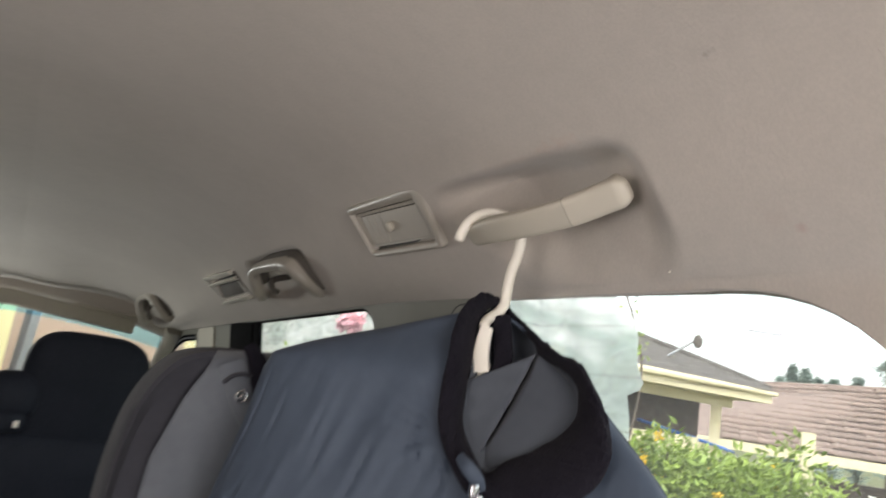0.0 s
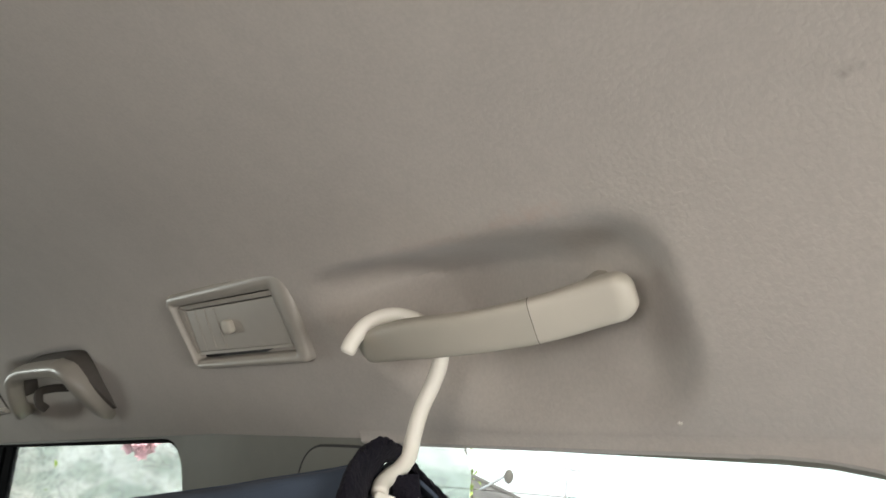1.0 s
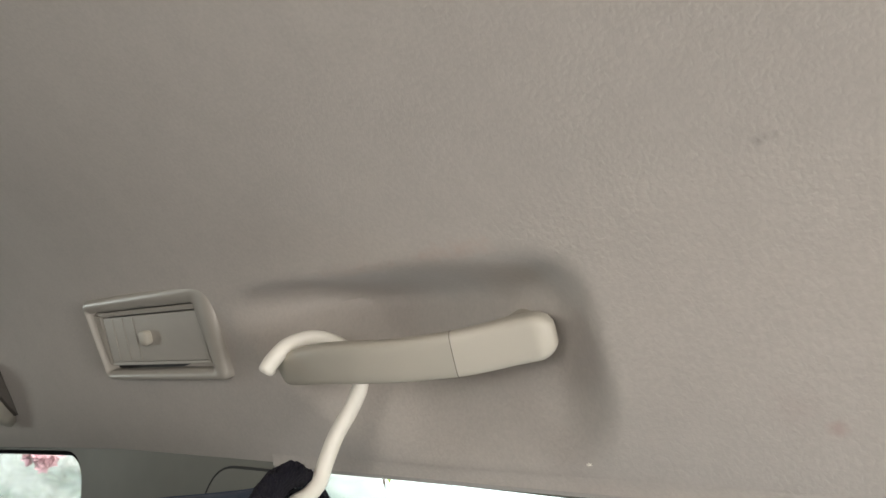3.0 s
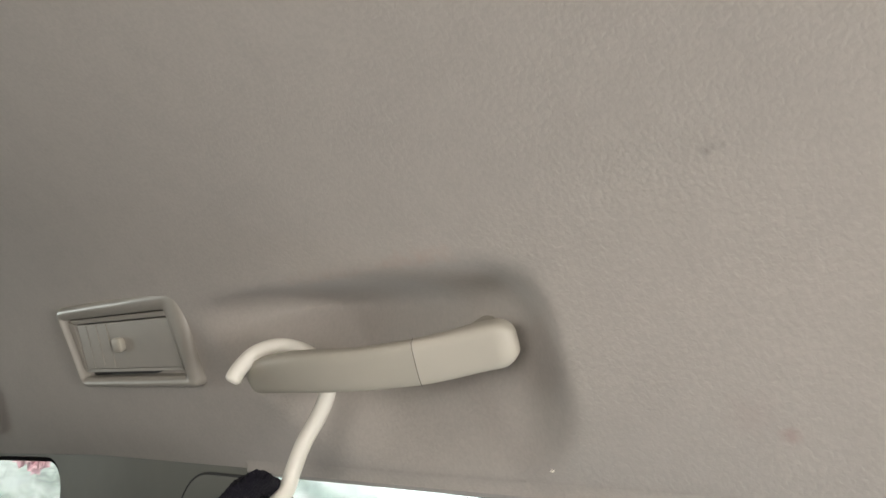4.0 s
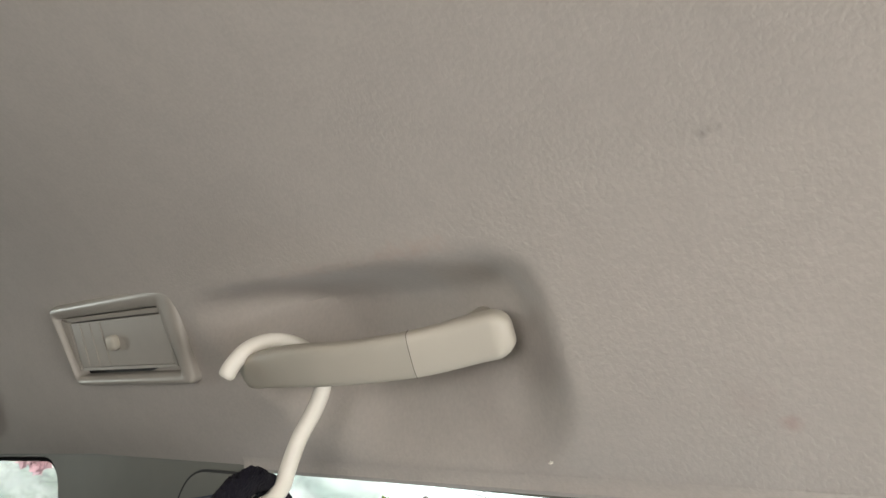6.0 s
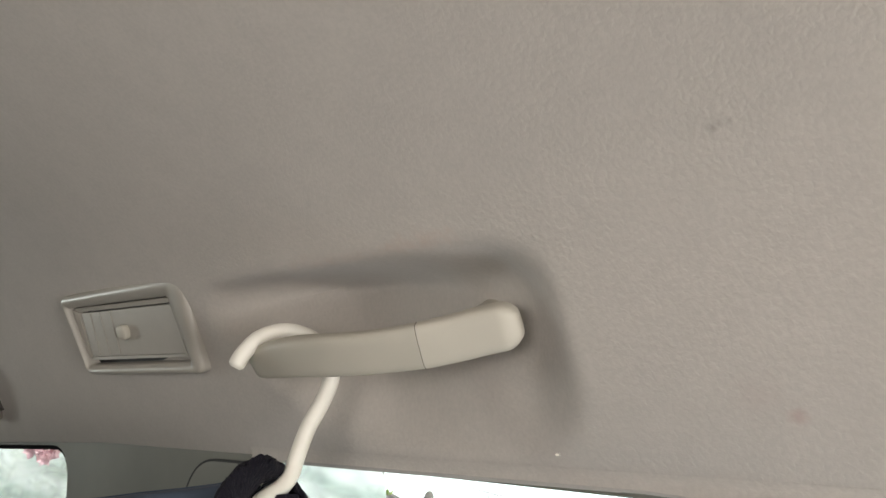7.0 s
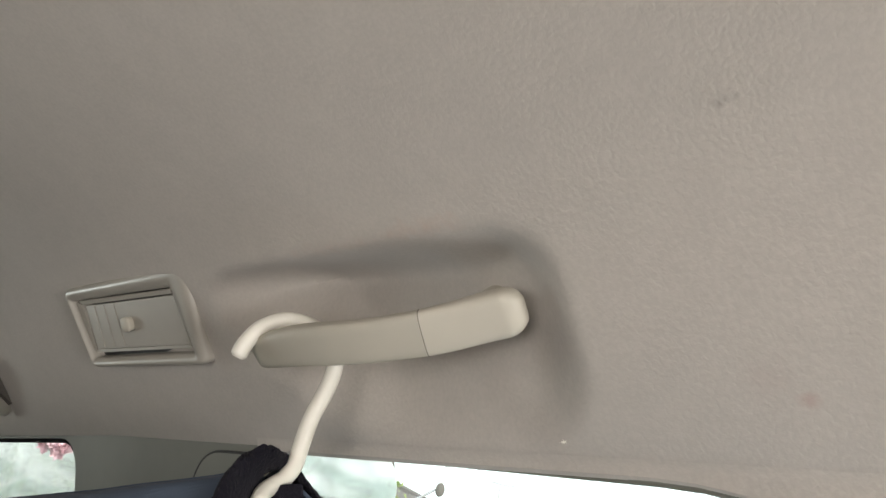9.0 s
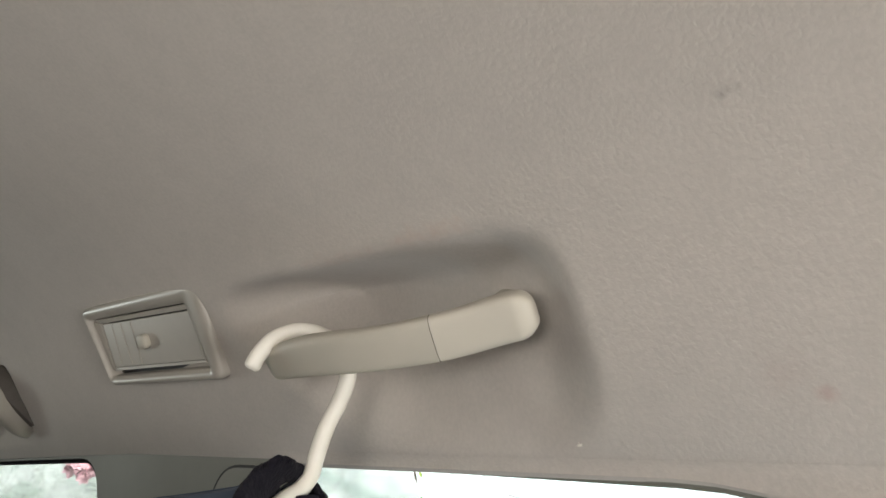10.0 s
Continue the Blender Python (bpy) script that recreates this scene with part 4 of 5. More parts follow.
# ---------------------------------------------------------------- hanging jacket
jacket = thing("hanging_jacket", on_jacket(0.02, 0, -0.64), "navy blue nylon jacket with black fleece collar on a hanger", "jacket")
LEFT = [(0.052, 0.012), (0.044, -0.008), (0.032, -0.046), (0.020, -0.079), (0.006, -0.124), (-0.010, -0.168), (-0.026, -0.204), (-0.045, -0.213), (-0.106, -0.223), (-0.20, -0.248), (-0.40, -0.268), (-0.64, -0.278)]
RIGHT = [(0.052, 0.054), (0.040, 0.074), (0.015, 0.114), (-0.02, 0.155), (-0.06, 0.195), (-0.09, 0.225), (-0.12, 0.248), (-0.16, 0.262), (-0.22, 0.268), (-0.40, 0.27), (-0.64, 0.272)]
vl, ul = [p[0] for p in LEFT][::-1], [p[1] for p in LEFT][::-1]
vr, ur = [p[0] for p in RIGHT][::-1], [p[1] for p in RIGHT][::-1]

ring_out = [(0.034, 0.074, -0.030), (0.053, 0.063, -0.062), (0.087, 0.037, -0.030), (0.117, 0.017, 0.0), (0.146, 0.005, 0.014), (0.168, -0.025, 0.024), (0.182, -0.057, 0.034), (0.183, -0.084, 0.050), (0.167, -0.112, 0.060), (0.128, -0.134, 0.070), (0.069, -0.139, 0.070), (0.032, -0.106, 0.060), (0.012, -0.068, 0.046), (0.009, -0.010, 0.032), (0.009, 0.037, 0.012), (0.016, 0.064, -0.012)]
ring_in = [(0.036, 0.060, -0.038), (0.050, 0.056, -0.066), (0.086, 0.027, -0.040), (0.099, 0.011, -0.022), (0.128, -0.002, -0.006), (0.144, -0.019, 0.002), (0.144, -0.052, 0.014), (0.112, -0.083, 0.030), (0.086, -0.098, 0.040), (0.068, -0.112, 0.050), (0.050, -0.096, 0.045), (0.034, -0.068, 0.034), (0.030, -0.030, 0.016), (0.030, -0.006, 0.008), (0.027, 0.026, -0.006), (0.028, 0.047, -0.024)]
OPENING = [((a[0] * 0.25 + b[0] * 0.75), (a[1] * 0.25 + b[1] * 0.75)) for a, b in zip(ring_in, ring_out)]


def inside(poly, u, v):
    hit = False
    for (a, b), (c, d) in zip(poly, poly[1:] + poly[:1]):
        if (b > v) != (d > v) and u < (c - a) * (v - b) / (d - b) + a:
            hit = not hit
    return hit


def folds(u, v, k):
    """Soft hanging folds, stronger lower down, with small pulls under the shoulder."""
    c = u - 0.28 * v + 0.012 * noise.noise(Vector((u * 9, v * 7, k + 2)))
    w = noise.noise(Vector((c * 13, v * 2.0, k))) * 0.009 + noise.noise(Vector((c * 30, v * 5, k + 5))) * 0.002
    for size, deep, along in ((24, 0.0045, 2.6), (47, 0.0024, 5.0), (70, 0.0016, 14.0)):
        ridge = math.exp(-(noise.noise(Vector((c * size, v * along, k + size))) * 4.2) ** 2)
        w -= deep * ridge * smoothstep(-0.15, 0.35, noise.noise(Vector((u * 8, v * 9, k + size + 3))))
    for size, deep, along in ((15, 0.0064, 2.5), (33, 0.0038, 5.0)):
        line = math.exp(-(noise.noise(Vector((c * size + 3, v * along, k + size))) * 11) ** 2)
        w -= deep * line * smoothstep(-0.1, 0.3, noise.noise(Vector((u * 7, v * 8, k + size + 9))))
    # short creases fanning out from the fastened end of the collar
    r, turn = math.hypot(u - 0.02, v + 0.085), math.atan2(v + 0.085, u - 0.02)
    fan = math.exp(-(noise.noise(Vector((turn * 3.4, r * 5, k + 31))) * 9) ** 2)
    w -= 0.0055 * fan * math.exp(-(r / 0.075) ** 2) * smoothstep(0.008, 0.03, r)
    return w * (0.35 + 0.65 * smoothstep(0.0, -0.12, v))


def body_place(f, v, face):
    a, b = np.interp(v, vl, ul), np.interp(v, vr, ur)
    u = a + (b - a) * f
    thick = np.interp(v, [-0.64, -0.25, -0.1, 0.0, 0.052], [0.085, 0.075, 0.055, 0.032, 0.012])
    edge = max(0.0, 1 - abs(2 * f - 1) ** 6.0) ** 0.5
    if face < 0:
        thick = thick * 1.5 + 0.03
    n = face * thick * edge + (folds(u, v, 1.0 if face > 0 else 4.0) if face > 0 else 0.5 * folds(u, v, 4.0)) * edge
    return u, n - 0.024 * smoothstep(-0.03, 0.03, v), v


levels = [0.052 - 0.704 * (k / 150) ** 1.25 for k in range(149)]
fr = [0.5 - 0.5 * math.cos(math.pi * k / 180) for k in range(181)]
bm = bmesh.new()
rows = []
for v in levels:
    rows.append([body_place(f, v, 1) for f in fr])
front = [[bm.verts.new(on_jacket(*p)) for p in row] for row in rows]
for i in range(len(rows) - 1):
    for j in range(len(fr) - 1):
        u = sum(rows[a][b][0] for a in (i, i + 1) for b in (j, j + 1)) / 4
        v = (rows[i][0][2] + rows[i + 1][0][2]) / 2
        if not inside(OPENING, u, v):
            bm.faces.new((front[i][j], front[i + 1][j], front[i + 1][j + 1], front[i][j + 1]))
bmesh.ops.delete(bm, geom=[v for v in bm.verts if not v.link_faces], context="VERTS")
ob = part("front_body", bm, NAVY, jacket, "navy nylon front with soft hanging folds")
sol = ob.modifiers.new("cloth", "SOLIDIFY")
sol.thickness, sol.offset = 0.0025, -1
bm = bmesh.new()
grid(bm, [[on_jacket(*body_place(f, v, -1)) for f in fr[::3]] for v in levels[::3]])
ob = part("back_body", bm, NAVY, jacket)
sol = ob.modifiers.new("cloth", "SOLIDIFY")
sol.thickness, sol.offset = 0.0025, 0
for name, line in (("sleeve", [(-0.150, -0.05, -0.065), (-0.170, -0.055, -0.15), (-0.195, -0.055, -0.32), (-0.215, -0.05, -0.50), (-0.220, -0.03, -0.66)]),
                   ("sleeve", [(0.225, -0.055, -0.125), (0.245, -0.06, -0.22), (0.250, -0.06, -0.38), (0.248, -0.05, -0.66)])):
    bm = bmesh.new()
    path = smooth_path([on_jacket(*p) for p in line], 10)
    sweep(bm, path, lambda f: (0.032 + 0.022 * math.sin(min(1, f * 3) * 1.57) - 0.015 * f, 0.03 + 0.012 * math.sin(min(1, f * 3) * 1.57)), up=(0.3, 0.3, 0.05), seg=22)
    for v in bm.verts:
        v.co += Vector((1, 0.6, 0)) * 0.008 * noise.noise(Vector((v.co.x * 14, v.co.y * 14, v.co.z * 24)))
    part(name, bm, NAVY, jacket)
# collar: a thick fleece band round the opening

def closed(pts, k=6):
    full = smooth_path(pts[-2:] + pts + pts[:2], k)
    return full[2 * k:(2 + len(pts)) * k]


outer, inner = closed([on_jacket(a, c, b) for a, b, c in ring_out], 16), closed([on_jacket(a, c, b) for a, b, c in ring_in], 16)
bm = bmesh.new()
rows = []
for k, (o, i) in enumerate(zip(outer, inner)):
    row = []
    for t in range(28):
        a = 2 * math.pi * t / 28
        w, h = 0.5 + 0.5 * math.cos(a), math.sin(a)
        rough = 0.0026 * noise.noise(Vector((k * 0.13, t * 0.3, 2.0))) + 0.0014 * noise.noise(Vector((k * 0.7, t * 0.9, 5.0)))
        row.append(i + (o - i) * (w + 9 * rough) + JN * (0.007 + 0.016 * h + rough) + Vector((0, 0, rough)))
    rows.append(row)
grid(bm, rows, closed_u=True, closed_v=True)
part("collar", bm, FLEECE, jacket, "thick black fleece collar")
# lining seen inside the collar, with a crease across it
bm = bmesh.new()
mid = Vector((0.078, -0.028, 0))
rows = []
for k in range(len(inner)):
    o = inner[k]
    row = []
    for t in range(9):
        f = t / 8
        c = on_jacket(mid.x, -0.035, mid.y)
        p = o + (c - o) * f
        row.append(p + JN * (-0.012 * math.sin(math.pi * f) + 0.003 * noise.noise(Vector((k * 0.045, t * 0.5, 3)))))
    rows.append(row)
grid(bm, rows, closed_u=True)
bmesh.ops.remove_doubles(bm, verts=bm.verts, dist=0.0004)
part("lining", bm, GREY_CLOTH, jacket, "charcoal grey inner lining")
bm = bmesh.new()
lap0 = smooth_path([on_jacket(0.097, -0.010, 0.012), on_jacket(0.084, -0.004, -0.022), on_jacket(0.072, 0.010, -0.056), on_jacket(0.055, 0.030, -0.099)], 6)
lap1 = smooth_path([on_jacket(0.112, -0.014, 0.006), on_jacket(0.147, 0.000, -0.024), on_jacket(0.141, 0.018, -0.060), on_jacket(0.066, 0.048, -0.114)], 6)
grid(bm, [[p + (q - p) * (k / 8) + JN * (0.003 * math.sin(math.pi * k / 8) + 0.002 * noise.noise(Vector((k, i * 0.4, 7)))) for k in range(9)] for i, (p, q) in enumerate(zip(lap0, lap1))])
ob = part("inner_facing", bm, GREY_CLOTH, jacket, "charcoal grey facing folded over the lining")
sol = ob.modifiers.new("cloth", "SOLIDIFY")
sol.thickness = 0.002
bm = bmesh.new()
lap2 = smooth_path([on_jacket(0.028, 0.014, -0.026), on_jacket(0.028, 0.024, -0.054), on_jacket(0.036, 0.034, -0.077), on_jacket(0.055, 0.046, -0.103)], 6)
lap3 = smooth_path([on_jacket(0.095, 0.000, 0.012), on_jacket(0.084, 0.006, -0.021), on_jacket(0.072, 0.020, -0.055), on_jacket(0.056, 0.040, -0.099)], 6)
grid(bm, [[p + (q - p) * (k / 8) + JN * (-0.002 * math.sin(math.pi * k / 8) + 0.003 * noise.noise(Vector((k * 0.4, i * 0.3, 17)))) for k in range(9)] for i, (p, q) in enumerate(zip(lap2, lap3))])
ob = part("inner_facing", bm, GREY_CLOTH, jacket, "charcoal grey facing folded over the lining")
sol = ob.modifiers.new("cloth", "SOLIDIFY")
sol.thickness = 0.002
bm = bmesh.new()
sweep(bm, smooth_path([on_jacket(0.049, -0.024, 0.050), on_jacket(0.056, -0.016, 0.022), on_jacket(0.060, -0.006, -0.006), on_jacket(0.050, 0.000, -0.022), on_jacket(0.040, 0.002, -0.032)], 6), lambda f: (0.004, 0.010), up=(0.722, -0.692, 0.3), seg=12, square=2.6)
part("collar_stand", bm, FLEECE, jacket, "black fleece inner collar stand")
bm = bmesh.new()
sweep(bm, smooth_path([on_jacket(0.033, -0.034, 0.052), on_jacket(0.028, -0.022, 0.022), on_jacket(0.027, -0.010, -0.010), on_jacket(0.030, 0.002, -0.036)], 6), lambda f: (0.004, 0.009), up=(0.722, -0.692, 0.3), seg=12, square=2.6)
part("collar_stand", bm, FLEECE, jacket, "black fleece inner collar stand")
# zip
bm = bmesh.new()
zp = [on_jacket(0.060 + 0.004 * math.sin(k), 0.083 + 0.004 * math.sin(k * 0.7), -0.135 - 0.028 * k) for k in range(18)]
sweep(bm, smooth_path(zp, 3), lambda f: (0.0045, 0.003), up=(-0.692, -0.722, 0), square=3)
part("zip_tape", bm, FLEECE, jacket, "black zip tape")
bm = bmesh.new()
box(bm, on_jacket(0.066, 0.098, -0.126), (0.010, 0.006, 0.012), 0.0018)
box(bm, on_jacket(0.072, 0.100, -0.138), (0.007, 0.003, 0.018), 0.001)
part("zip_slider", bm, STEEL, jacket, "small steel zip slider")
for k, (uu, vv) in enumerate(((0.056, -0.106), (0.100, -0.146))):
    bm = bmesh.new()
    sweep(bm, smooth_path([on_jacket(uu - 0.010, 0.082, vv + 0.006), on_jacket(uu, 0.094, vv), on_jacket(uu + 0.010, 0.092, vv - 0.010), on_jacket(uu + 0.014, 0.082, vv - 0.024)], 6), lambda f: (0.0050 + 0.002 * math.sin(f * 3), 0.0035), up=(-0.692, -0.722, 0), square=2.4)
    part("front_edge", bm, NAVY, jacket, "turned-back front edge")


# ---------------------------------------------------------------- seats
def cushion(bm, c, s, power=4.0, lean=0.0, nu=28, nv=18):
    """A padded block: a rounded super-ellipsoid."""
    def sg(x, e):
        return math.copysign(abs(x) ** e, x)
    e = 2.0 / power
    rows = []
    for i in range(nv + 1):
        th = -math.pi / 2 + math.pi * i / nv
        row = []
        for j in range(nu):
            ph = 2 * math.pi * j / nu
            x = s[0] / 2 * sg(math.cos(th), e) * sg(math.cos(ph), e)
            y = s[1] / 2 * sg(math.cos(th), e) * sg(math.sin(ph), e)
            z = s[2] / 2 * sg(math.sin(th), e)
            row.append(Vector((c[0] + x, c[1] + y - lean * z, c[2] + z)))
        rows.append(row)
    grid(bm, rows, closed_v=True)
    bmesh.ops.remove_doubles(bm, verts=bm.verts, dist=0.0003)


def seat(x, y, label, group=""):
    s = thing("car_seat", (x, y, 0.45), label, "car seat", group=group)
    bm = bmesh.new()
    cushion(bm, (x, y, 0.80), (0.50, 0.16, 0.62), 4.5, lean=0.18)
    part("backrest", bm, LEATHER, s)
    bm = bmesh.new()
    cushion(bm, (x, y + 0.26, 0.56), (0.50, 0.52, 0.17), 4.5)
    part("cushion", bm, LEATHER, s)
    bm = bmesh.new()
    cushion(bm, (x + 0.012, y - 0.05, 1.20), (0.30, 0.13, 0.32), 3.6, lean=0.12)
    part("headrest", bm, LEATHER, s, "large black leather headrest")
    for dx in (-0.07, 0.07):
        bm = bmesh.new()
        tube(bm, [(x + dx, y - 0.03, 1.0), (x + dx, y - 0.04, 1.08), (x + dx, y - 0.045, 1.15)], 0.006, steps=3)
        part("headrest_post", bm, STEEL, s)
    bm = bmesh.new()
    sweep(bm, [Vector((x - 0.24 + 0.48 * k / 12, y - 0.088, 1.045 + 0.006 * math.sin(k * 0.5))) for k in range(13)], lambda f: (0.004, 0.004), seg=8)
    part("piping", bm, SEAT_CLOTH, s, "piped seam over the backrest")
    return s


passenger = seat(0.215, 2.18, "black leather front seat with a broad headrest", "front seats")
bm = bmesh.new()
cushion(bm, (0.075, 2.10, 1.19), (0.13, 0.10, 0.115), 2.6)
cushion(bm, (0.070, 2.085, 1.13), (0.10, 0.07, 0.06), 2.6)
part("headrest_wing", bm, LEATHER, passenger, "black side wing of the headrest")
bm = bmesh.new()
box(bm, (0.096, 2.045, 1.128), (0.012, 0.002, 0.016), 0.0006)
part("label_tag", bm, WHITE, passenger, "tiny white fabric tag")
seat(-0.36, 2.18, "black leather front seat with a broad headrest", "front seats")

# second-row seat with a jacket thrown over its back
row2 = thing("rear_seat", (0.38, 1.34, 0.45), "dark cloth second-row seat with a tall rounded back", "car seat")
bm = bmesh.new()
# the rounded top of the seat's back, from one foot over the top to the other
SEAT_TOP = [(0.200, 0.50), (0.207, 1.05), (0.217, 1.20), (0.236, 1.282), (0.270, 1.338), (0.310, 1.362), (0.370, 1.372), (0.44, 1.368), (0.505, 1.35), (0.548, 1.29), (0.562, 1.18), (0.566, 1.02), (0.57, 0.50)]
outline = smooth_path([(a, 0, b) for a, b in SEAT_TOP], 5)
c = Vector((0.38, 0, 1.0))
rows = []
for d, g in ((1.275, 0.90), (1.262, 0.965), (1.268, 0.99), (1.30, 1.0), (1.37, 1.0), (1.395, 0.985), (1.40, 0.95)):
    rows.append([Vector(((p.x - c.x) * g + c.x, d, (p.z - c.z) * (g if p.z > 1 else 1) + c.z)) for p in outline])
made = grid(bm, rows)
bm.faces.new(made[0])
bm.faces.new(made[-1][::-1])
part("backrest", bm, SEAT_CLOTH, row2, "dark cloth backrest with rounded shoulders")
bm = bmesh.new()
cushion(bm, (0.38, 1.66, 0.58), (0.42, 0.50, 0.20), 4.5)
part("cushion", bm, SEAT_CLOTH, row2)

draped = thing("draped_jacket", (0.36, 1.24, 0.95), "charcoal grey jacket with black collar over the seat back", "jacket")
bm = bmesh.new()
rows = []
for i in range(31):
    v = i / 30
    left = np.interp(v, [0, 0.12, 0.3, 0.55, 1], [0.335, 0.298, 0.264, 0.252, 0.25])
    right = np.interp(v, [0, 0.1, 1], [0.43, 0.50, 0.53])
    top = 1.372 - 0.02 * (1 - v)
    row = []
    for j in range(33):
        f = j / 32
        x = left + (right - left) * f
        lift = 0.018 * max(0.0, math.sin(math.pi * min(1.0, f * 1.0)))
        z = np.interp(v, [0, 1], [1.362 + 0.012 * f, 0.80]) if v > 0 else 1.366 + 0.01 * f
        y = 1.252 - lift + 0.006 * noise.noise(Vector((x * 14, z * 5, 3))) + 0.003 * noise.noise(Vector((x * 40, z * 12, 6)))
        if v < 0.05:
            y += 0.02 * (0.05 - v) / 0.05
        row.append(Vector((x, y, z)))
    rows.append(row)
grid(bm, rows)
ob = part("back_panel", bm, DRAPE, draped, "charcoal cloth panel with soft creases")
sol = ob.modifiers.new("cloth", "SOLIDIFY")
sol.thickness = 0.004
bm = bmesh.new()
sweep(bm, smooth_path([(0.376, 1.240, 1.380), (0.388, 1.228, 1.362), (0.398, 1.222, 1.334), (0.404, 1.222, 1.306), (0.404, 1.228, 1.284)], 6), lambda f: (0.006, 0.006 + 0.010 * math.sin(math.pi * (0.15 + 0.75 * f))), up=(0.7, 0, 0.5), seg=16, square=2.6)
for v in bm.verts:
    v.co += Vector((1, 0.5, 0.4)) * 0.003 * noise.noise(v.co * 60)
part("collar", bm, FLEECE, draped, "black fleece collar end")
bm = bmesh.new()
sweep(bm, smooth_path([(0.352, 1.236, 1.350), (0.366, 1.229, 1.322), (0.384, 1.226, 1.290), (0.402, 1.226, 1.262), (0.418, 1.228, 1.235)], 8), lambda f: (0.004, 0.021), up=(0.7, 0, 0.7), square=3)
part("placket", bm, DRAPE, draped, "stitched front placket")
bm = bmesh.new()
sweep(bm, smooth_path([(0.345, 1.229, 1.318), (0.356, 1.224, 1.330), (0.372, 1.221, 1.335), (0.384, 1.221, 1.332)], 6), lambda f: (0.003, 0.006), up=(0, 1, 0.1), square=3)
part("tab", bm, SEAT_CLOTH, draped, "dark stitched tab")
bm = bmesh.new()
ringp = [Vector((0.374 + 0.0085 * math.cos(a), 1.2185, 1.300 + 0.0085 * math.sin(a))) for a in np.linspace(0, 2 * math.pi, 25)[:-1]]
rows = [[p + (p - Vector((0.374, 1.2185, 1.300))).normalized() * 0.002 * math.cos(b) + Vector((0, -0.002 * math.sin(b), 0)) for b in np.linspace(0, 2 * math.pi, 9)[:-1]] for p in ringp]
grid(bm, rows, closed_u=True, closed_v=True)
part("snap_ring", bm, STEEL, draped, "polished steel snap ring")
bm = bmesh.new()
bmesh.ops.create_uvsphere(bm, u_segments=12, v_segments=8, radius=0.004, matrix=Matrix.Translation((0.374, 1.219, 1.300)))
part("snap_stud", bm, STEEL, draped)



def seat_stand(p):
    """The second row stands close behind the hanging jacket, at a smaller scale than first drawn."""
    k, c = 0.77, Vector((0.0506, 0.0582, 1.3622))
    z = c.z + (p.z - c.z) * k if p.z > 1.0 else np.interp(p.z, [0.45, 1.0], [0.45, c.z + (1.0 - c.z) * k])
    return Vector((c.x + (p.x - c.x) * k, c.y + (p.y - c.y) * k, z))


for owner in (row2, draped):
    old = Vector(owner.location)
    owner.location = seat_stand(old)
    for ob in [o for o in bpy.data.objects if o.parent == owner]:
        for v in ob.data.vertices:
            v.co = seat_stand(v.co + old) - owner.location

# ---------------------------------------------------------------- outside: ground and distance
def ground_z(x, y):
    r = math.hypot(x, y)
    z = -1.1 * smoothstep(3.2, 11.0, x) - 0.8 * smoothstep(13, 22, x) + 0.03 * noise.noise(Vector((x * 0.4, y * 0.4, 0)))
    z += 9.0 * smoothstep(60, 300, r) * (0.55 + 0.45 * noise.noise(Vector((x * 0.008, y * 0.008, 4))))
    return z


def spread(n, near, far):
    return [math.copysign(near * abs(k) + (far - near * n) * (abs(k) / n) ** 4, k) for k in range(-n, n + 1)]


bm = bmesh.new()
g = spread(45, 0.8, 1500)
grid(bm, [[(x, y, ground_z(x, y)) for y in g] for x in g])
part("ground", bm, GRASS, None, "grassy ground falling away to far hills", kind="structure", category="ground")

bm = bmesh.new()
rows = [[(x, y, ground_z(x, y) + 0.035) for y in np.linspace(-6, 9.4, 40)] for x in np.linspace(-1.65, 2.35, 14)]
shell(bm, rows, lambda i, j: (0, 0, -0.08))
part("pavement", bm, ASPHALT, None, "dark asphalt drive under the vehicle", kind="structure", category="pavement")

# Unseen wall, added dark to cut the light through the left windows.
bm = bmesh.new()
box(bm, (-1.75, 3.0, 1.5), (0.2, 14.0, 3.2), 0.01)
part("boundary_wall", bm, BROWN, None, "added unseen dark wall that cuts light from the left", kind="structure", category="wall")

# ---------------------------------------------------------------- outside: plastic sheeting beside the car
sheet = thing("plastic_sheeting", (2.48, 5.0, 0.0), "milky green plastic sheeting hung on a metal frame", "plastic sheet")
bm = bmesh.new()
edge = [(0.15, 2.60), (0.7, 2.56), (1.24, 2.52), (1.45, 2.52), (1.485, 2.41), (1.52, 2.40), (1.60, 2.44), (1.71, 2.478), (1.81, 2.55), (1.92, 2.69), (2.02, 2.80), (2.15, 2.88)]
rows = []
for i in range(64):
    z = 0.15 + 2.0 * i / 63
    y0 = np.interp(z, [e[0] for e in edge], [e[1] for e in edge]) + 0.012 * noise.noise(Vector((z * 30, 1, 1)))
    row = []
    for j in range(150):
        f = (j / 149) ** 1.6
        y = y0 + (10.5 - y0) * f
        x = 2.48 + 0.05 * noise.noise(Vector((y * 2.0 + z * 0.6, z * 0.8, 0))) + 0.02 * noise.noise(Vector((y * 7 - z * 2, z * 3, 3))) + 0.03 * math.exp(-(y - y0) / 0.12) * math.sin(z * 11)
        row.append((x, y, z))
    rows.append(row)
grid(bm, rows)
ob = part("film", bm, FILM, sheet, "creased milky plastic film with a ragged edge")
sol = ob.modifiers.new("film", "SOLIDIFY")
sol.thickness = 0.002
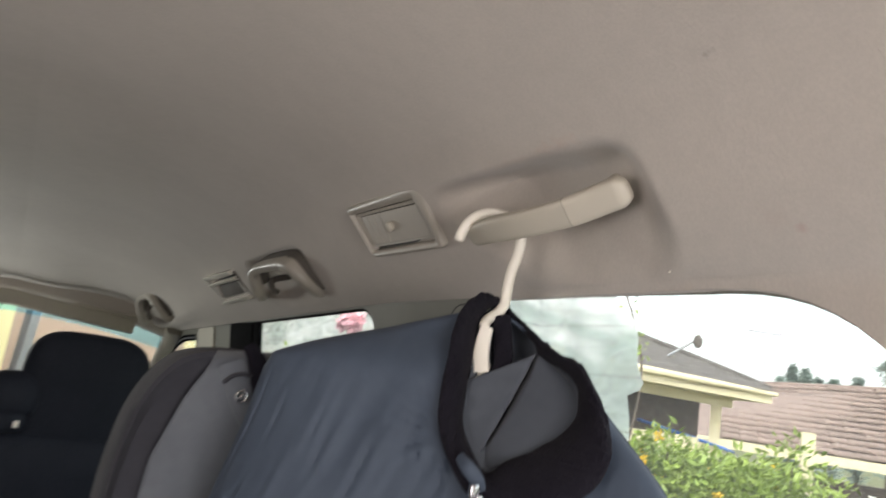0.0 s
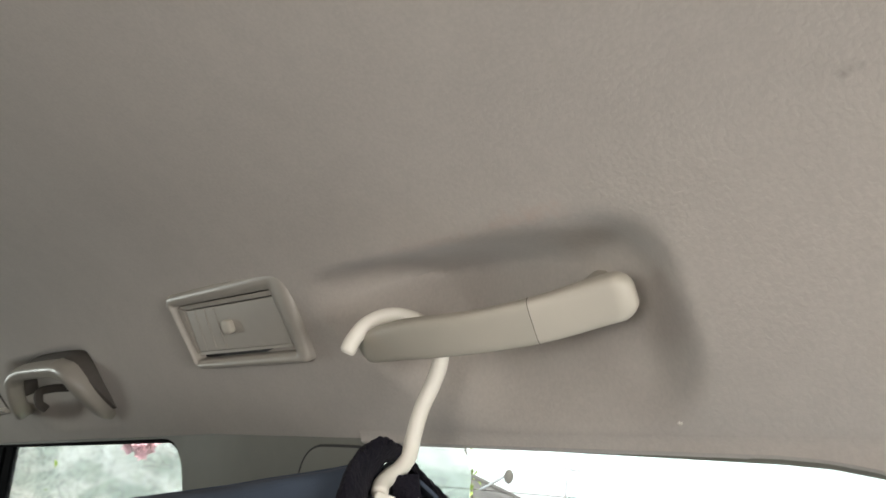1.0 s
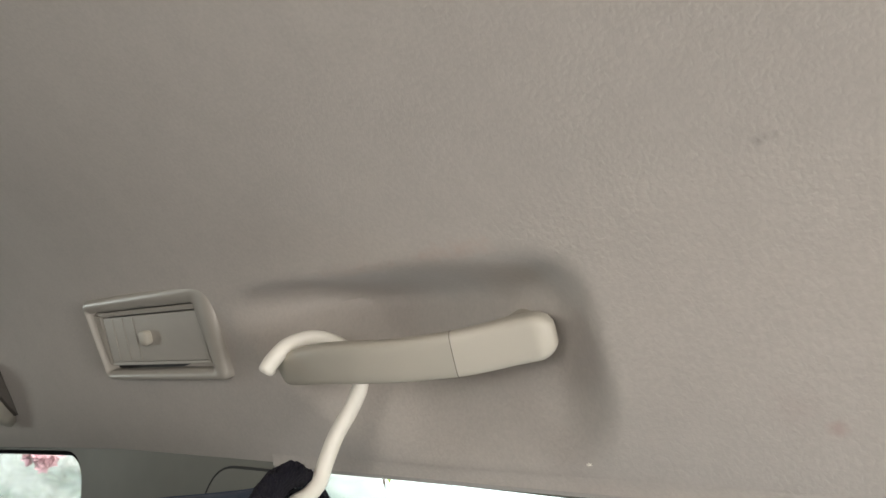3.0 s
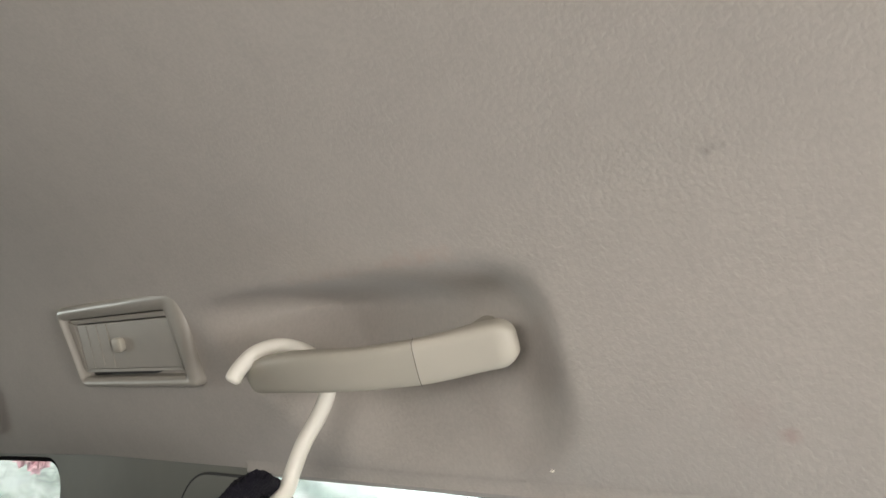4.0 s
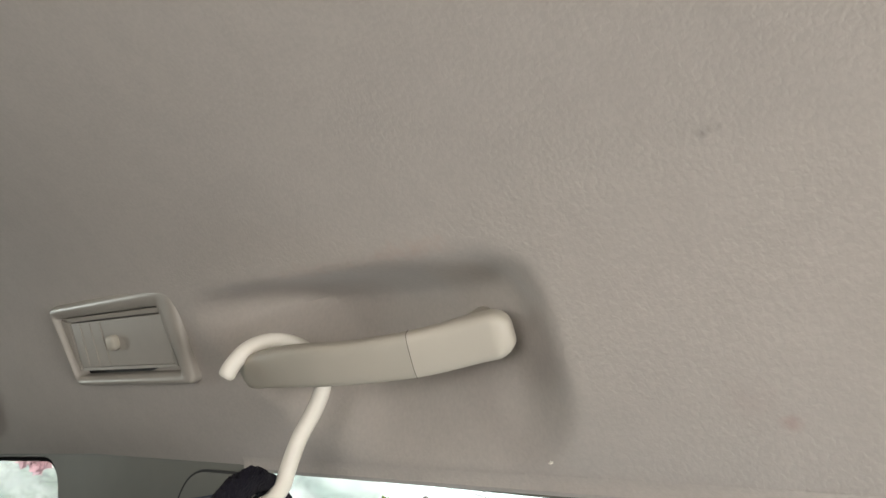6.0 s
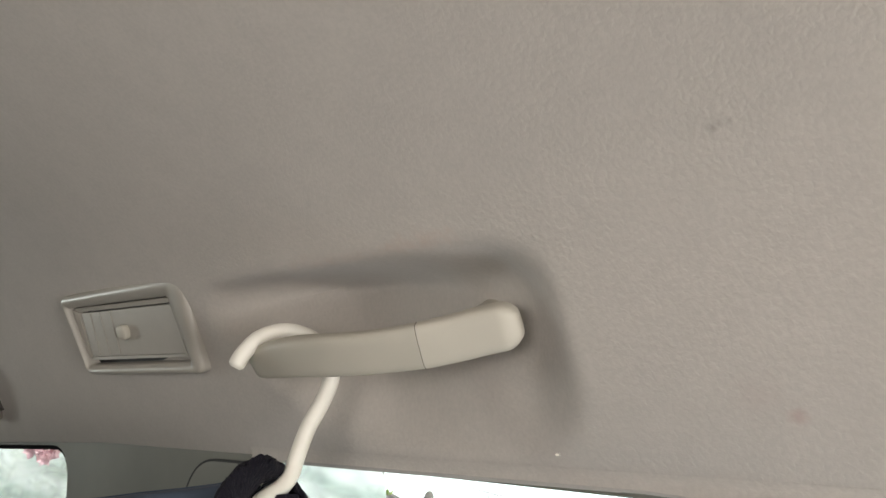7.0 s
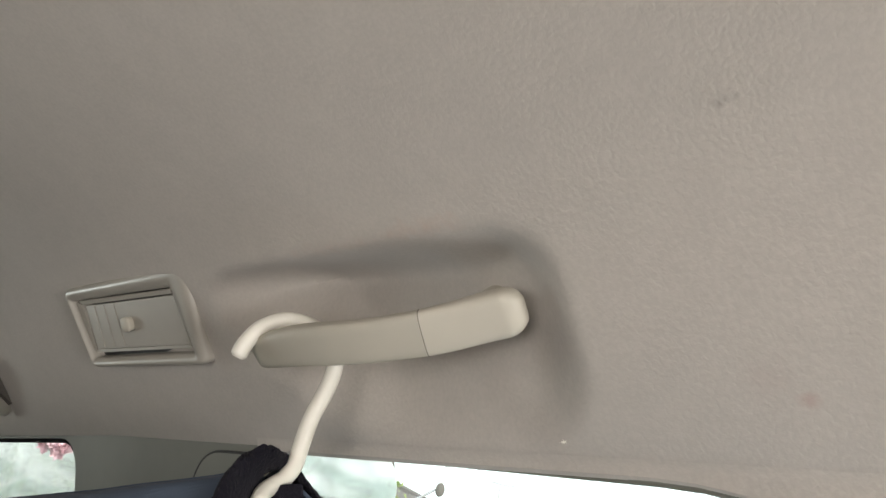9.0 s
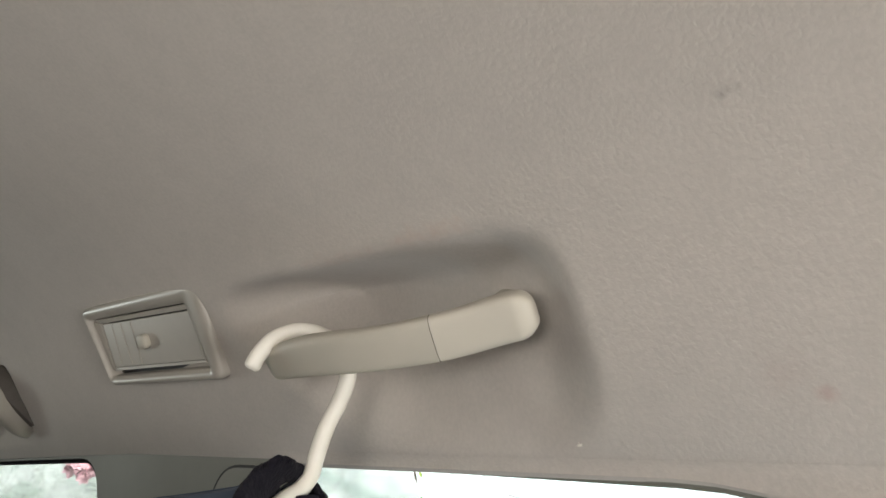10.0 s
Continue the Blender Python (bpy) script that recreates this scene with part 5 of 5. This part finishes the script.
for y in (3.6, 5.4, 7.2, 9.0, 10.5):
    bm = bmesh.new()
    tube(bm, [(2.54, y, -0.1), (2.54, y, 1.0), (2.54, y, 2.2)], 0.012, steps=2)
    part("upright", bm, GALV, sheet)
bm = bmesh.new()
tube(bm, [(2.53, 2.9, 2.17), (2.53, 6.5, 2.18), (2.53, 10.5, 2.17)], 0.012, steps=4)
part("top_rail", bm, GALV, sheet)


# ---------------------------------------------------------------- outside: plants
def leaf_cloud(name, centres, spread_r, count, size, mat, parent, seed, droop=0.3, kind="stuff", slim=0.42, label=""):
    """Many small folded leaves round some centres."""
    r = np.random.default_rng(seed)
    centres = np.asarray(centres, float)
    c = centres[r.integers(0, len(centres), count)]
    off = r.normal(size=(count, 3))
    off /= np.linalg.norm(off, axis=1)[:, None]
    c = c + off * (r.random((count, 1)) ** 0.45) * np.asarray(spread_r)
    d = off + r.normal(scale=0.55, size=(count, 3)) - [0, 0, droop]
    d /= np.linalg.norm(d, axis=1)[:, None]
    s = np.cross(d, r.normal(size=(count, 3)))
    s /= np.linalg.norm(s, axis=1)[:, None]
    n = np.cross(s, d)
    L = size * (0.6 + 0.8 * r.random((count, 1)))
    v = np.stack([c, c + d * L * 0.45 + s * L * slim * 0.5 + n * L * 0.1, c + d * L - n * L * 0.08, c + d * L * 0.45 - s * L * slim * 0.5 + n * L * 0.1], 1).reshape(-1, 3)
    k = np.arange(count)[:, None] * 4
    faces = np.concatenate([k + [0, 1, 2], k + [0, 2, 3]])
    return from_arrays(name, v, faces, mat, parent, label, kind=kind)


def shrub(x, y, top, spread_xy, seed, label, flowers, petal, leaves=9000, leaf=0.050, branches=14):
    r = random.Random(seed)
    z0 = ground_z(x, y)
    s = thing("flowering_shrub", (x, y, z0), label, "shrub", group="shrubs beside the drive")
    tips = []
    for k in range(branches):
        a = r.uniform(0, 6.28)
        q = math.sqrt(r.random())
        tip = (x + math.cos(a) * spread_xy * q, y + math.sin(a) * spread_xy * q, z0 + (top - z0) * r.uniform(0.72, 1.0) - 0.12 * q)
        mid = ((x * 2 + tip[0]) / 3, (y * 2 + tip[1]) / 3, z0 + (tip[2] - z0) * 0.5)
        bm = bmesh.new()
        sweep(bm, smooth_path([(x + r.uniform(-.05, .05), y + r.uniform(-.05, .05), z0 - 0.05), mid, tip], 5), lambda f: (0.012 * (1 - 0.7 * f),) * 2, seg=6, up=(0.9, 0.3, 0.1))
        part("branch", bm, BARK, s)
        tips += [tip, tuple((a + b) / 2 for a, b in zip(mid, tip)), (tip[0], tip[1], tip[2] - 0.15)]
        tips += [(mid[0] + r.uniform(-.15, .15), mid[1] + r.uniform(-.15, .15), mid[2])]
    leaf_cloud("foliage", tips, (0.16, 0.16, 0.15), leaves, leaf, LEAF, s, seed, label="fresh green leaves")
    for k in range(flowers):
        t = tips[r.randrange(0, len(tips))]
        c = (t[0] - r.uniform(0.02, 0.15), t[1] - r.uniform(0.02, 0.12), t[2] + r.uniform(0.02, 0.12))
        leaf_cloud("flower", [c], (0.014, 0.014, 0.014), 22, 0.020, petal, s, seed * 50 + k, droop=0, slim=0.7, kind="", label="small bright blossom")
    return s


for k, (x, y, top) in enumerate(((3.02, 2.78, 1.20), (3.22, 2.60, 1.27), (3.42, 2.40, 1.25), (3.05, 2.95, 1.16), (3.30, 2.90, 1.14), (3.60, 2.55, 1.24), (3.55, 2.78, 1.20))):
    shrub(x, y, top + 0.05, 0.24, 11 + k, "leafy green shrub with yellow flowers beside the drive", 16, PETAL_Y)
rose = shrub(2.75, 6.25, 1.70, 0.22, 31, "shrub with pink flowers hanging over the milky sheeting", 0, PETAL_R, leaves=300, leaf=0.05, branches=4)
for k, c in enumerate(((2.29, 5.42, 1.755), (2.30, 5.52, 1.785), (2.28, 5.34, 1.715), (2.31, 5.62, 1.74), (2.29, 5.28, 1.77))):
    leaf_cloud("flower", [c], (0.024, 0.050, 0.028), 60, 0.055, PETAL_R, rose, 900 + k, droop=0, slim=0.8, kind="", label="pale pink blossom")
for k, (x, y, top) in enumerate(((2.95, 3.9, 1.5), (2.9, 5.0, 1.5), (3.0, 6.2, 1.6), (2.95, 7.6, 1.6))):
    shrub(x, y, top, 0.30, 51 + k, "green shrub behind the plastic sheeting", 0, PETAL_Y, leaves=500, leaf=0.12)

vine = thing("climbing_plant", (2.52, 2.7, 0.0), "thin climbing plant along the sheeting's edge", "plant")
bm = bmesh.new()
tube(bm, [(2.55, 2.72, -0.05), (2.54, 2.62, 0.9), (2.53, 2.50, 1.5), (2.52, 2.56, 1.78), (2.52, 2.68, 2.0)], 0.006, seg=6)
part("stem", bm, BARK, vine)
leaf_cloud("foliage", [(2.51, 2.50, 1.72), (2.50, 2.47, 1.66), (2.51, 2.60, 1.88), (2.51, 2.72, 1.98)], (0.03, 0.04, 0.04), 26, 0.035, LEAF, vine, 77, label="small green leaves")

# ---------------------------------------------------------------- outside: houses
HA, HR = Vector((0.769, 0.639, 0)), Vector((0.639, -0.769, 0))


def yard(u, d, z):
    """A place in the neighbours' yard: across, away and up."""
    return Vector((0.05, 0.06, 0)) + HA * d + HR * u + Vector((0, 0, z))


def board(bm, a, b, w, h):
    a, b = Vector(a), Vector(b)
    ahead = (b - a).normalized()
    side = (ahead.cross(Vector((0, 0, 1))) if abs(ahead.z) < 0.95 else HR).normalized() * (w / 2)
    over = side.cross(ahead).normalized() * (h / 2)
    q = [[p + side + over, p - side + over, p - side - over, p + side - over] for p in (a, b)]
    vs = [[bm.verts.new(p) for p in row] for row in q]
    for k in range(4):
        bm.faces.new((vs[0][k], vs[1][k], vs[1][(k + 1) % 4], vs[0][(k + 1) % 4]))
    bm.faces.new(vs[0][::-1])
    bm.faces.new(vs[1])


near = thing("house", yard(-3, 14, -1.1), "low cream house with a dark tiled roof and open verandah", "house")
TIP, EV, PV = (0.95, 13.0), (-0.673, -0.740), (-0.740, 0.673)
PITCH, EAVE = 0.38, 2.07


def plan(a, p, z):
    """A place on the near house: a metres along its eave from the corner, p metres in from the eave."""
    return yard(TIP[0] + EV[0] * a + PV[0] * p, TIP[1] + EV[1] * a + PV[1] * p, z)


bm = bmesh.new()
rows = []
for i in range(23):
    p = 3.4 * i / 22
    lap = 0.035 if i % 2 else 0.0
    rows.append([plan(p + (8.0 - p) * j / 40, p - 0.05, EAVE + 0.05 + PITCH * p + lap + 0.012 * math.sin(j * 1.57)) for j in range(41)])
shell(bm, rows, lambda i, j: (0, 0, -0.05))
part("roof", bm, SLATE, near, "dark weathered tiled roof slope", smooth=False)
bm = bmesh.new()
rows = []
for i in range(23):
    q = 3.4 * i / 22
    rows.append([plan(q - 0.05, q + (8.0 - q) * j / 30, EAVE + 0.05 + PITCH * q + (0.035 if i % 2 else 0.0)) for j in range(31)])
shell(bm, rows, lambda i, j: (0, 0, -0.05))
part("roof", bm, SLATE, near, "dark weathered tiled roof slope", smooth=False)
bm = bmesh.new()
tube(bm, [plan(0, 0, EAVE + 0.08), plan(1.7, 1.7, EAVE + 0.10 + 1.7 * PITCH), plan(3.4, 3.4, EAVE + 0.10 + 3.4 * PITCH)], 0.07, steps=3)
part("hip_tiles", bm, SLATE, near, "rounded hip tiles")
for name, a0, a1, p0, p1 in (("fascia", (0, 0), (8, 0), 0, 0), ("fascia", (0, 0), (0, 8), 0, 0)):
    bm = bmesh.new()
    board(bm, plan(a0[0], a0[1], EAVE - 0.07), plan(a1[0], a1[1], EAVE - 0.07), 0.03, 0.19)
    part(name, bm, CREAM, near, "cream painted fascia")
bm = bmesh.new()
tube(bm, [plan(-0.05, -0.06, EAVE - 0.01), plan(4, -0.06, EAVE - 0.005), plan(8, -0.06, EAVE)], 0.055, steps=3)
part("gutter", bm, CREAM, near, "rounded cream gutter")
bm = bmesh.new()
shell(bm, [[plan(a, p, EAVE - 0.16) for p in (0.02, 0.75)] for a in (0.02, 8.0)], lambda i, j: (0, 0, 0.015))
part("soffit", bm, CREAM, near, "cream soffit boards")
bm = bmesh.new()
board(bm, plan(0.35, 0.50, EAVE - 0.24), plan(8, 0.50, EAVE - 0.24), 0.10, 0.15)
part("verandah_beam", bm, CREAM, near, "cream verandah beam")
bm = bmesh.new()
board(bm, plan(0.66, 0.50, -1.1), plan(0.66, 0.50, EAVE - 0.30), 0.16, 0.16)
part("post", bm, CREAM, near, "square cream post")
bm = bmesh.new()
board(bm, plan(0.2, 1.35, 0.45), plan(8, 1.35, 0.45), 0.15, 3.1)
part("wall", bm, BROWN, near, "dark brown wall in the verandah's shade")
bm = bmesh.new()
board(bm, plan(0.55, 0.62, 0.55), plan(8, 0.62, 0.55), 0.12, 1.30)
part("low_wall", bm, CREAM, near, "low cream verandah wall")
# satellite aerial on the roof
aer = thing("roof_aerial", yard(-0.30, 12.2, 2.57), "grey dish aerial on a bent arm on the roof", "aerial")
bm = bmesh.new()
tube(bm, [yard(-0.66, 12.2, 2.40), yard(-0.46, 12.2, 2.55), yard(-0.28, 12.2, 2.68)], 0.022, steps=4)
part("arm", bm, GALV, aer)
bm = bmesh.new()
rows = []
for i in range(7):
    a = i / 6
    rows.append([yard(-0.22 + 0.075 * a * math.cos(t), 12.15 - 0.025 * (1 - a * a), 2.68 + 0.11 * a * math.sin(t)) for t in np.linspace(0, 2 * math.pi, 17)[:-1]])
made = grid(bm, rows, closed_v=True)
bmesh.ops.remove_doubles(bm, verts=bm.verts, dist=0.0005)
ob = part("dish", bm, BROWN_GREY, aer, "small dark grey dish")
sol = ob.modifiers.new("sheet", "SOLIDIFY")
sol.thickness = 0.012
bm = bmesh.new()
tube(bm, [yard(-1.4, 12.7, 1.40), yard(-0.3, 12.7, 1.21), yard(0.2, 12.7, 1.115), yard(0.45, 12.7, 1.06)], 0.026, steps=4)
rail = thing("blue_pipe", yard(0, 12.7, -1.1), "blue plastic pipe along the verandah rail", "pipe")
part("pipe", bm, BLUE, rail)
for u in (-1.2, 0.4):
    bm = bmesh.new()
    board(bm, yard(u, 12.78, -1.15), yard(u, 12.78, 1.36 - 0.19 * (u + 1.2)), 0.06, 0.06)
    part("rail_post", bm, CREAM, rail)

far = thing("house", yard(2, 24, -1.9), "neighbouring house with a red-brown tiled hip roof", "house")
EAVE_D, RIDGE_D, EAVE_Z, RIDGE_Z, CORNER, HIP = 20.0, 25.0, 1.12, 3.27, 11.3, 5.15
SAG = 0.095


def ridge(u, lift=0.0):
    """The old roof's ridge, which sinks a little along its length."""
    return yard(u, RIDGE_D, RIDGE_Z - SAG * (HIP - u) + lift)


bm = bmesh.new()
e0, e1, r0, r1 = yard(-5, EAVE_D, EAVE_Z), yard(CORNER, EAVE_D, EAVE_Z), ridge(-5), ridge(HIP)
b1 = yard(CORNER, 30.0, EAVE_Z)
b0 = yard(-5, 30.0, EAVE_Z)
vs = [bm.verts.new(p) for p in (e0, e1, r1, r0, b1, b0)]
for q in ((0, 1, 2, 3), (1, 4, 2), (3, 2, 4, 5)):
    bm.faces.new([vs[k] for k in q])
ext = bmesh.ops.extrude_face_region(bm, geom=list(bm.faces))
for v in ext["geom"]:
    if isinstance(v, bmesh.types.BMVert):
        v.co.z -= 0.06
roof = part("roof", bm, TILE, far, "red-brown tiled hip roof", smooth=False)
bm = bmesh.new()
tube(bm, [ridge(-5, 0.06), ridge(0, 0.06), ridge(HIP, 0.06)], 0.09, steps=3)
tube(bm, [ridge(HIP, 0.06), (r1 + e1) / 2 + Vector((0, 0, 0.06)), e1 + Vector((0, 0, 0.05))], 0.09, steps=3)
part("ridge_tiles", bm, TILE, roof, "rounded ridge tiles")
bm = bmesh.new()
board(bm, yard(-5, EAVE_D - 0.05, EAVE_Z - 0.05), yard(CORNER + 0.1, EAVE_D - 0.05, EAVE_Z - 0.05), 0.12, 0.22)
part("gutter", bm, CREAM, far, "cream gutter and fascia")
bm = bmesh.new()
board(bm, yard(-5, EAVE_D + 0.7, -0.7), yard(CORNER - 0.4, EAVE_D + 0.7, -0.7), 0.2, 2.6)
part("wall", bm, BROWN, far, "brown brick wall under the eaves")
bm = bmesh.new()
board(bm, yard(2.15, 18.5, -1.8), yard(2.15, 18.5, 1.62), 0.28, 0.28)
post = thing("gate_post", yard(2.15, 18.5, -1.8), "pale rendered post in the neighbour's yard", "post")
part("shaft", bm, CREAM, post)
bm = bmesh.new()
tube(bm, [yard(3.1, 17.0, 0.55), yard(3.6, 17.0, 0.42), yard(4.4, 17.0, 0.22)], 0.03, steps=3)
pole = thing("white_pole", yard(3.6, 17.0, 0.4), "slanting white pole by the wall", "pole")
part("shaft", bm, WHITE, pole)
bm = bmesh.new()
board(bm, yard(4.4, 17.0, -1.8), yard(4.4, 17.0, 0.3), 0.06, 0.06)
part("foot", bm, CREAM, pole)
# aerial mast and wires
mast = thing("aerial_mast", ridge(1.45), "thin mast with a crossbar above the tiled roof", "aerial")
bm = bmesh.new()
tube(bm, [yard(1.56, 24.9, 2.80), yard(1.56, 24.9, 3.6), yard(1.56, 24.9, 4.62)], 0.03, steps=2)
part("mast", bm, GALV, mast)
bm = bmesh.new()
board(bm, yard(0.98, 24.9, 4.62), yard(2.0, 24.9, 4.56), 0.06, 0.06)
part("crossbar", bm, GALV, mast)
for k, (z0, z1) in enumerate(((6.6, 4.6), (6.1, 4.25))):
    wire = thing("overhead_wire", yard(-8, 30, 0), "thin overhead service wire", "wire", group="overhead wires")
    bm = bmesh.new()
    tube(bm, [yard(-9, 30, z0 + 1.6), yard(-2, 30, z0 - 0.2), yard(5, 30, z1 + 0.2), yard(14, 30, z1 - 0.2)], 0.012, seg=5, steps=8)
    part("cable", bm, WIRE, wire)


def conifer(u, d, top, wide, seed):
    base = yard(u, d, -2.0)
    t = thing("conifer_tree", base, "conifer behind the houses, its green paled for haze", "tree", group="trees behind the houses")
    r = random.Random(seed)
    bm = bmesh.new()
    high = top + 2.0
    sweep(bm, smooth_path([base, base + Vector((0.1, 0, high * 0.5)), base + Vector((0, 0.05, high))], 6), lambda f: (0.16 * (1 - 0.9 * f),) * 2, seg=8, up=(0.9, 0.3, 0.1))
    part("trunk", bm, BARK, t)
    cs = []
    for k in range(46):
        f = 1.0 - 0.75 * r.random() ** 1.5
        a = r.uniform(0, 6.28)
        q = wide * (1 - f) ** 0.4 * r.uniform(0.35, 1.1)
        tip = base + Vector((math.cos(a) * q, math.sin(a) * q, high * f + 0.2 * q * r.uniform(-0.4, 0.8)))
        for g in (0.35, 0.6, 0.8, 1.0):
            cs.append(tuple(base + Vector((0, 0, high * f)) + (tip - base - Vector((0, 0, high * f))) * g))
        if k % 3 == 0:
            bm = bmesh.new()
            sweep(bm, [base + Vector((0, 0, high * f)), tip], lambda f: (0.03 * (1 - 0.7 * f),) * 2, seg=5, up=(0.2, 0.1, 0.9))
            part("limb", bm, BARK, t)
    leaf_cloud("crown", cs, (0.05 + 0.05 * wide, 0.05 + 0.05 * wide, 0.12), 1500, 0.24, NEEDLE, t, seed, slim=0.25, label="needled crown, paled for haze")


for k, (u, top, wide) in enumerate(((2.96, 4.0, 0.4), (3.52, 4.6, 0.55), (3.95, 4.45, 0.5), (4.51, 4.15, 0.4), (5.06, 4.1, 0.5), (6.12, 4.4, 0.5), (7.20, 5.15, 2.3), (10.3, 3.65, 1.6), (11.56, 4.4, 1.0))):
    conifer(u, 36 + 0.7 * (k % 2), top, wide, 3 + k)

# Ridge of hills beyond the houses; the haze is put into its pale colour.
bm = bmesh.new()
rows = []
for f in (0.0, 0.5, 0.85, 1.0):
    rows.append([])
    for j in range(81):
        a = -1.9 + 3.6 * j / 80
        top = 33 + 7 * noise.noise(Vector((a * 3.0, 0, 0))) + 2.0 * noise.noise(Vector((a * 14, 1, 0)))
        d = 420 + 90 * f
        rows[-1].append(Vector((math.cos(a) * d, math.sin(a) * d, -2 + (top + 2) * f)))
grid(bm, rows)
part("backdrop", bm, HILL, None, "hills beyond the houses, painted pale for haze", kind="structure", category="hills")

# ---------------------------------------------------------------- outside: ahead of the car
garage = thing("garage_wall", (0.5, 9.5, 0), "tan rendered wall ahead of the car", "wall")
bm = bmesh.new()
box(bm, (-0.6, 9.6, 0.85), (5.0, 0.2, 1.9), 0.02)
part("wall", bm, RENDER, garage)
bm = bmesh.new()
box(bm, (-0.6, 9.58, 1.84), (5.1, 0.3, 0.1), 0.02)
part("coping", bm, CREAM, garage)
bm = bmesh.new()
board(bm, (0.10, 8.6, -0.05), (0.16, 8.6, 1.75), 0.10, 0.10)
dp = thing("grey_post", (0.10, 8.6, 0), "leaning grey metal post ahead of the car", "post")
part("shaft", bm, GALV, dp)
for x, y in ((-0.12, 8.3), (1.72, 8.2)):
    yp = thing("yellow_post", (x, y, 0), "yellow painted post beside the drive", "post", group="yellow posts")
    bm = bmesh.new()
    board(bm, (x, y, -0.05), (x, y, 1.9), 0.16, 0.16)
    part("shaft", bm, YELLOW, yp)

# ---------------------------------------------------------------- roof tiles of the far house, one by one
def tile_mesh():
    """One interlocking roof tile: two low rolls and a raised nose."""
    n = 9
    vs, fs = [], []
    for row, (v, lift) in enumerate(((-0.04, 0.10), (-0.04, 0.145), (1.0, 0.05))):
        for i in range(n):
            f = i / (n - 1)
            vs.append((f, v, lift + (0.028 * abs(math.sin(2 * math.pi * f)) if row else 0.0)))
    for r in range(2):
        for i in range(n - 1):
            fs.append((r * n + i, r * n + i + 1, (r + 1) * n + i + 1, (r + 1) * n + i))
    return vs, fs


tv, tf = tile_mesh()
TW, TROWS = 0.42, 13
up_slope = (ridge(3.5) - yard(3.5, EAVE_D, EAVE_Z)) / TROWS
nrm = HR.cross(up_slope).normalized()
if nrm.z < 0:
    nrm = -nrm
tile_me = bpy.data.meshes.new("roof_tile")
tile_me.from_pydata([tuple(HR * (a * TW * 0.98) + up_slope * (b * 1.04) + nrm * h) for a, b, h in tv], [], tf)
tile_me.materials.append(TILE)
tile_me.shade_smooth()
rt = random.Random(5)
for i in range(TROWS):
    for j in range(27):
        u = 0.4 + j * TW
        if u + TW > CORNER - (CORNER - HIP) * (i + 1) / TROWS - 0.05:
            continue
        low = yard(u, EAVE_D, EAVE_Z)
        ob = new("roof_tile", tile_me)
        ob.parent = roof
        ob.matrix_local = Matrix.Translation(low + (ridge(u) - low) * i / TROWS + nrm * rt.uniform(0.0, 0.02) - ORIGIN[roof.name])
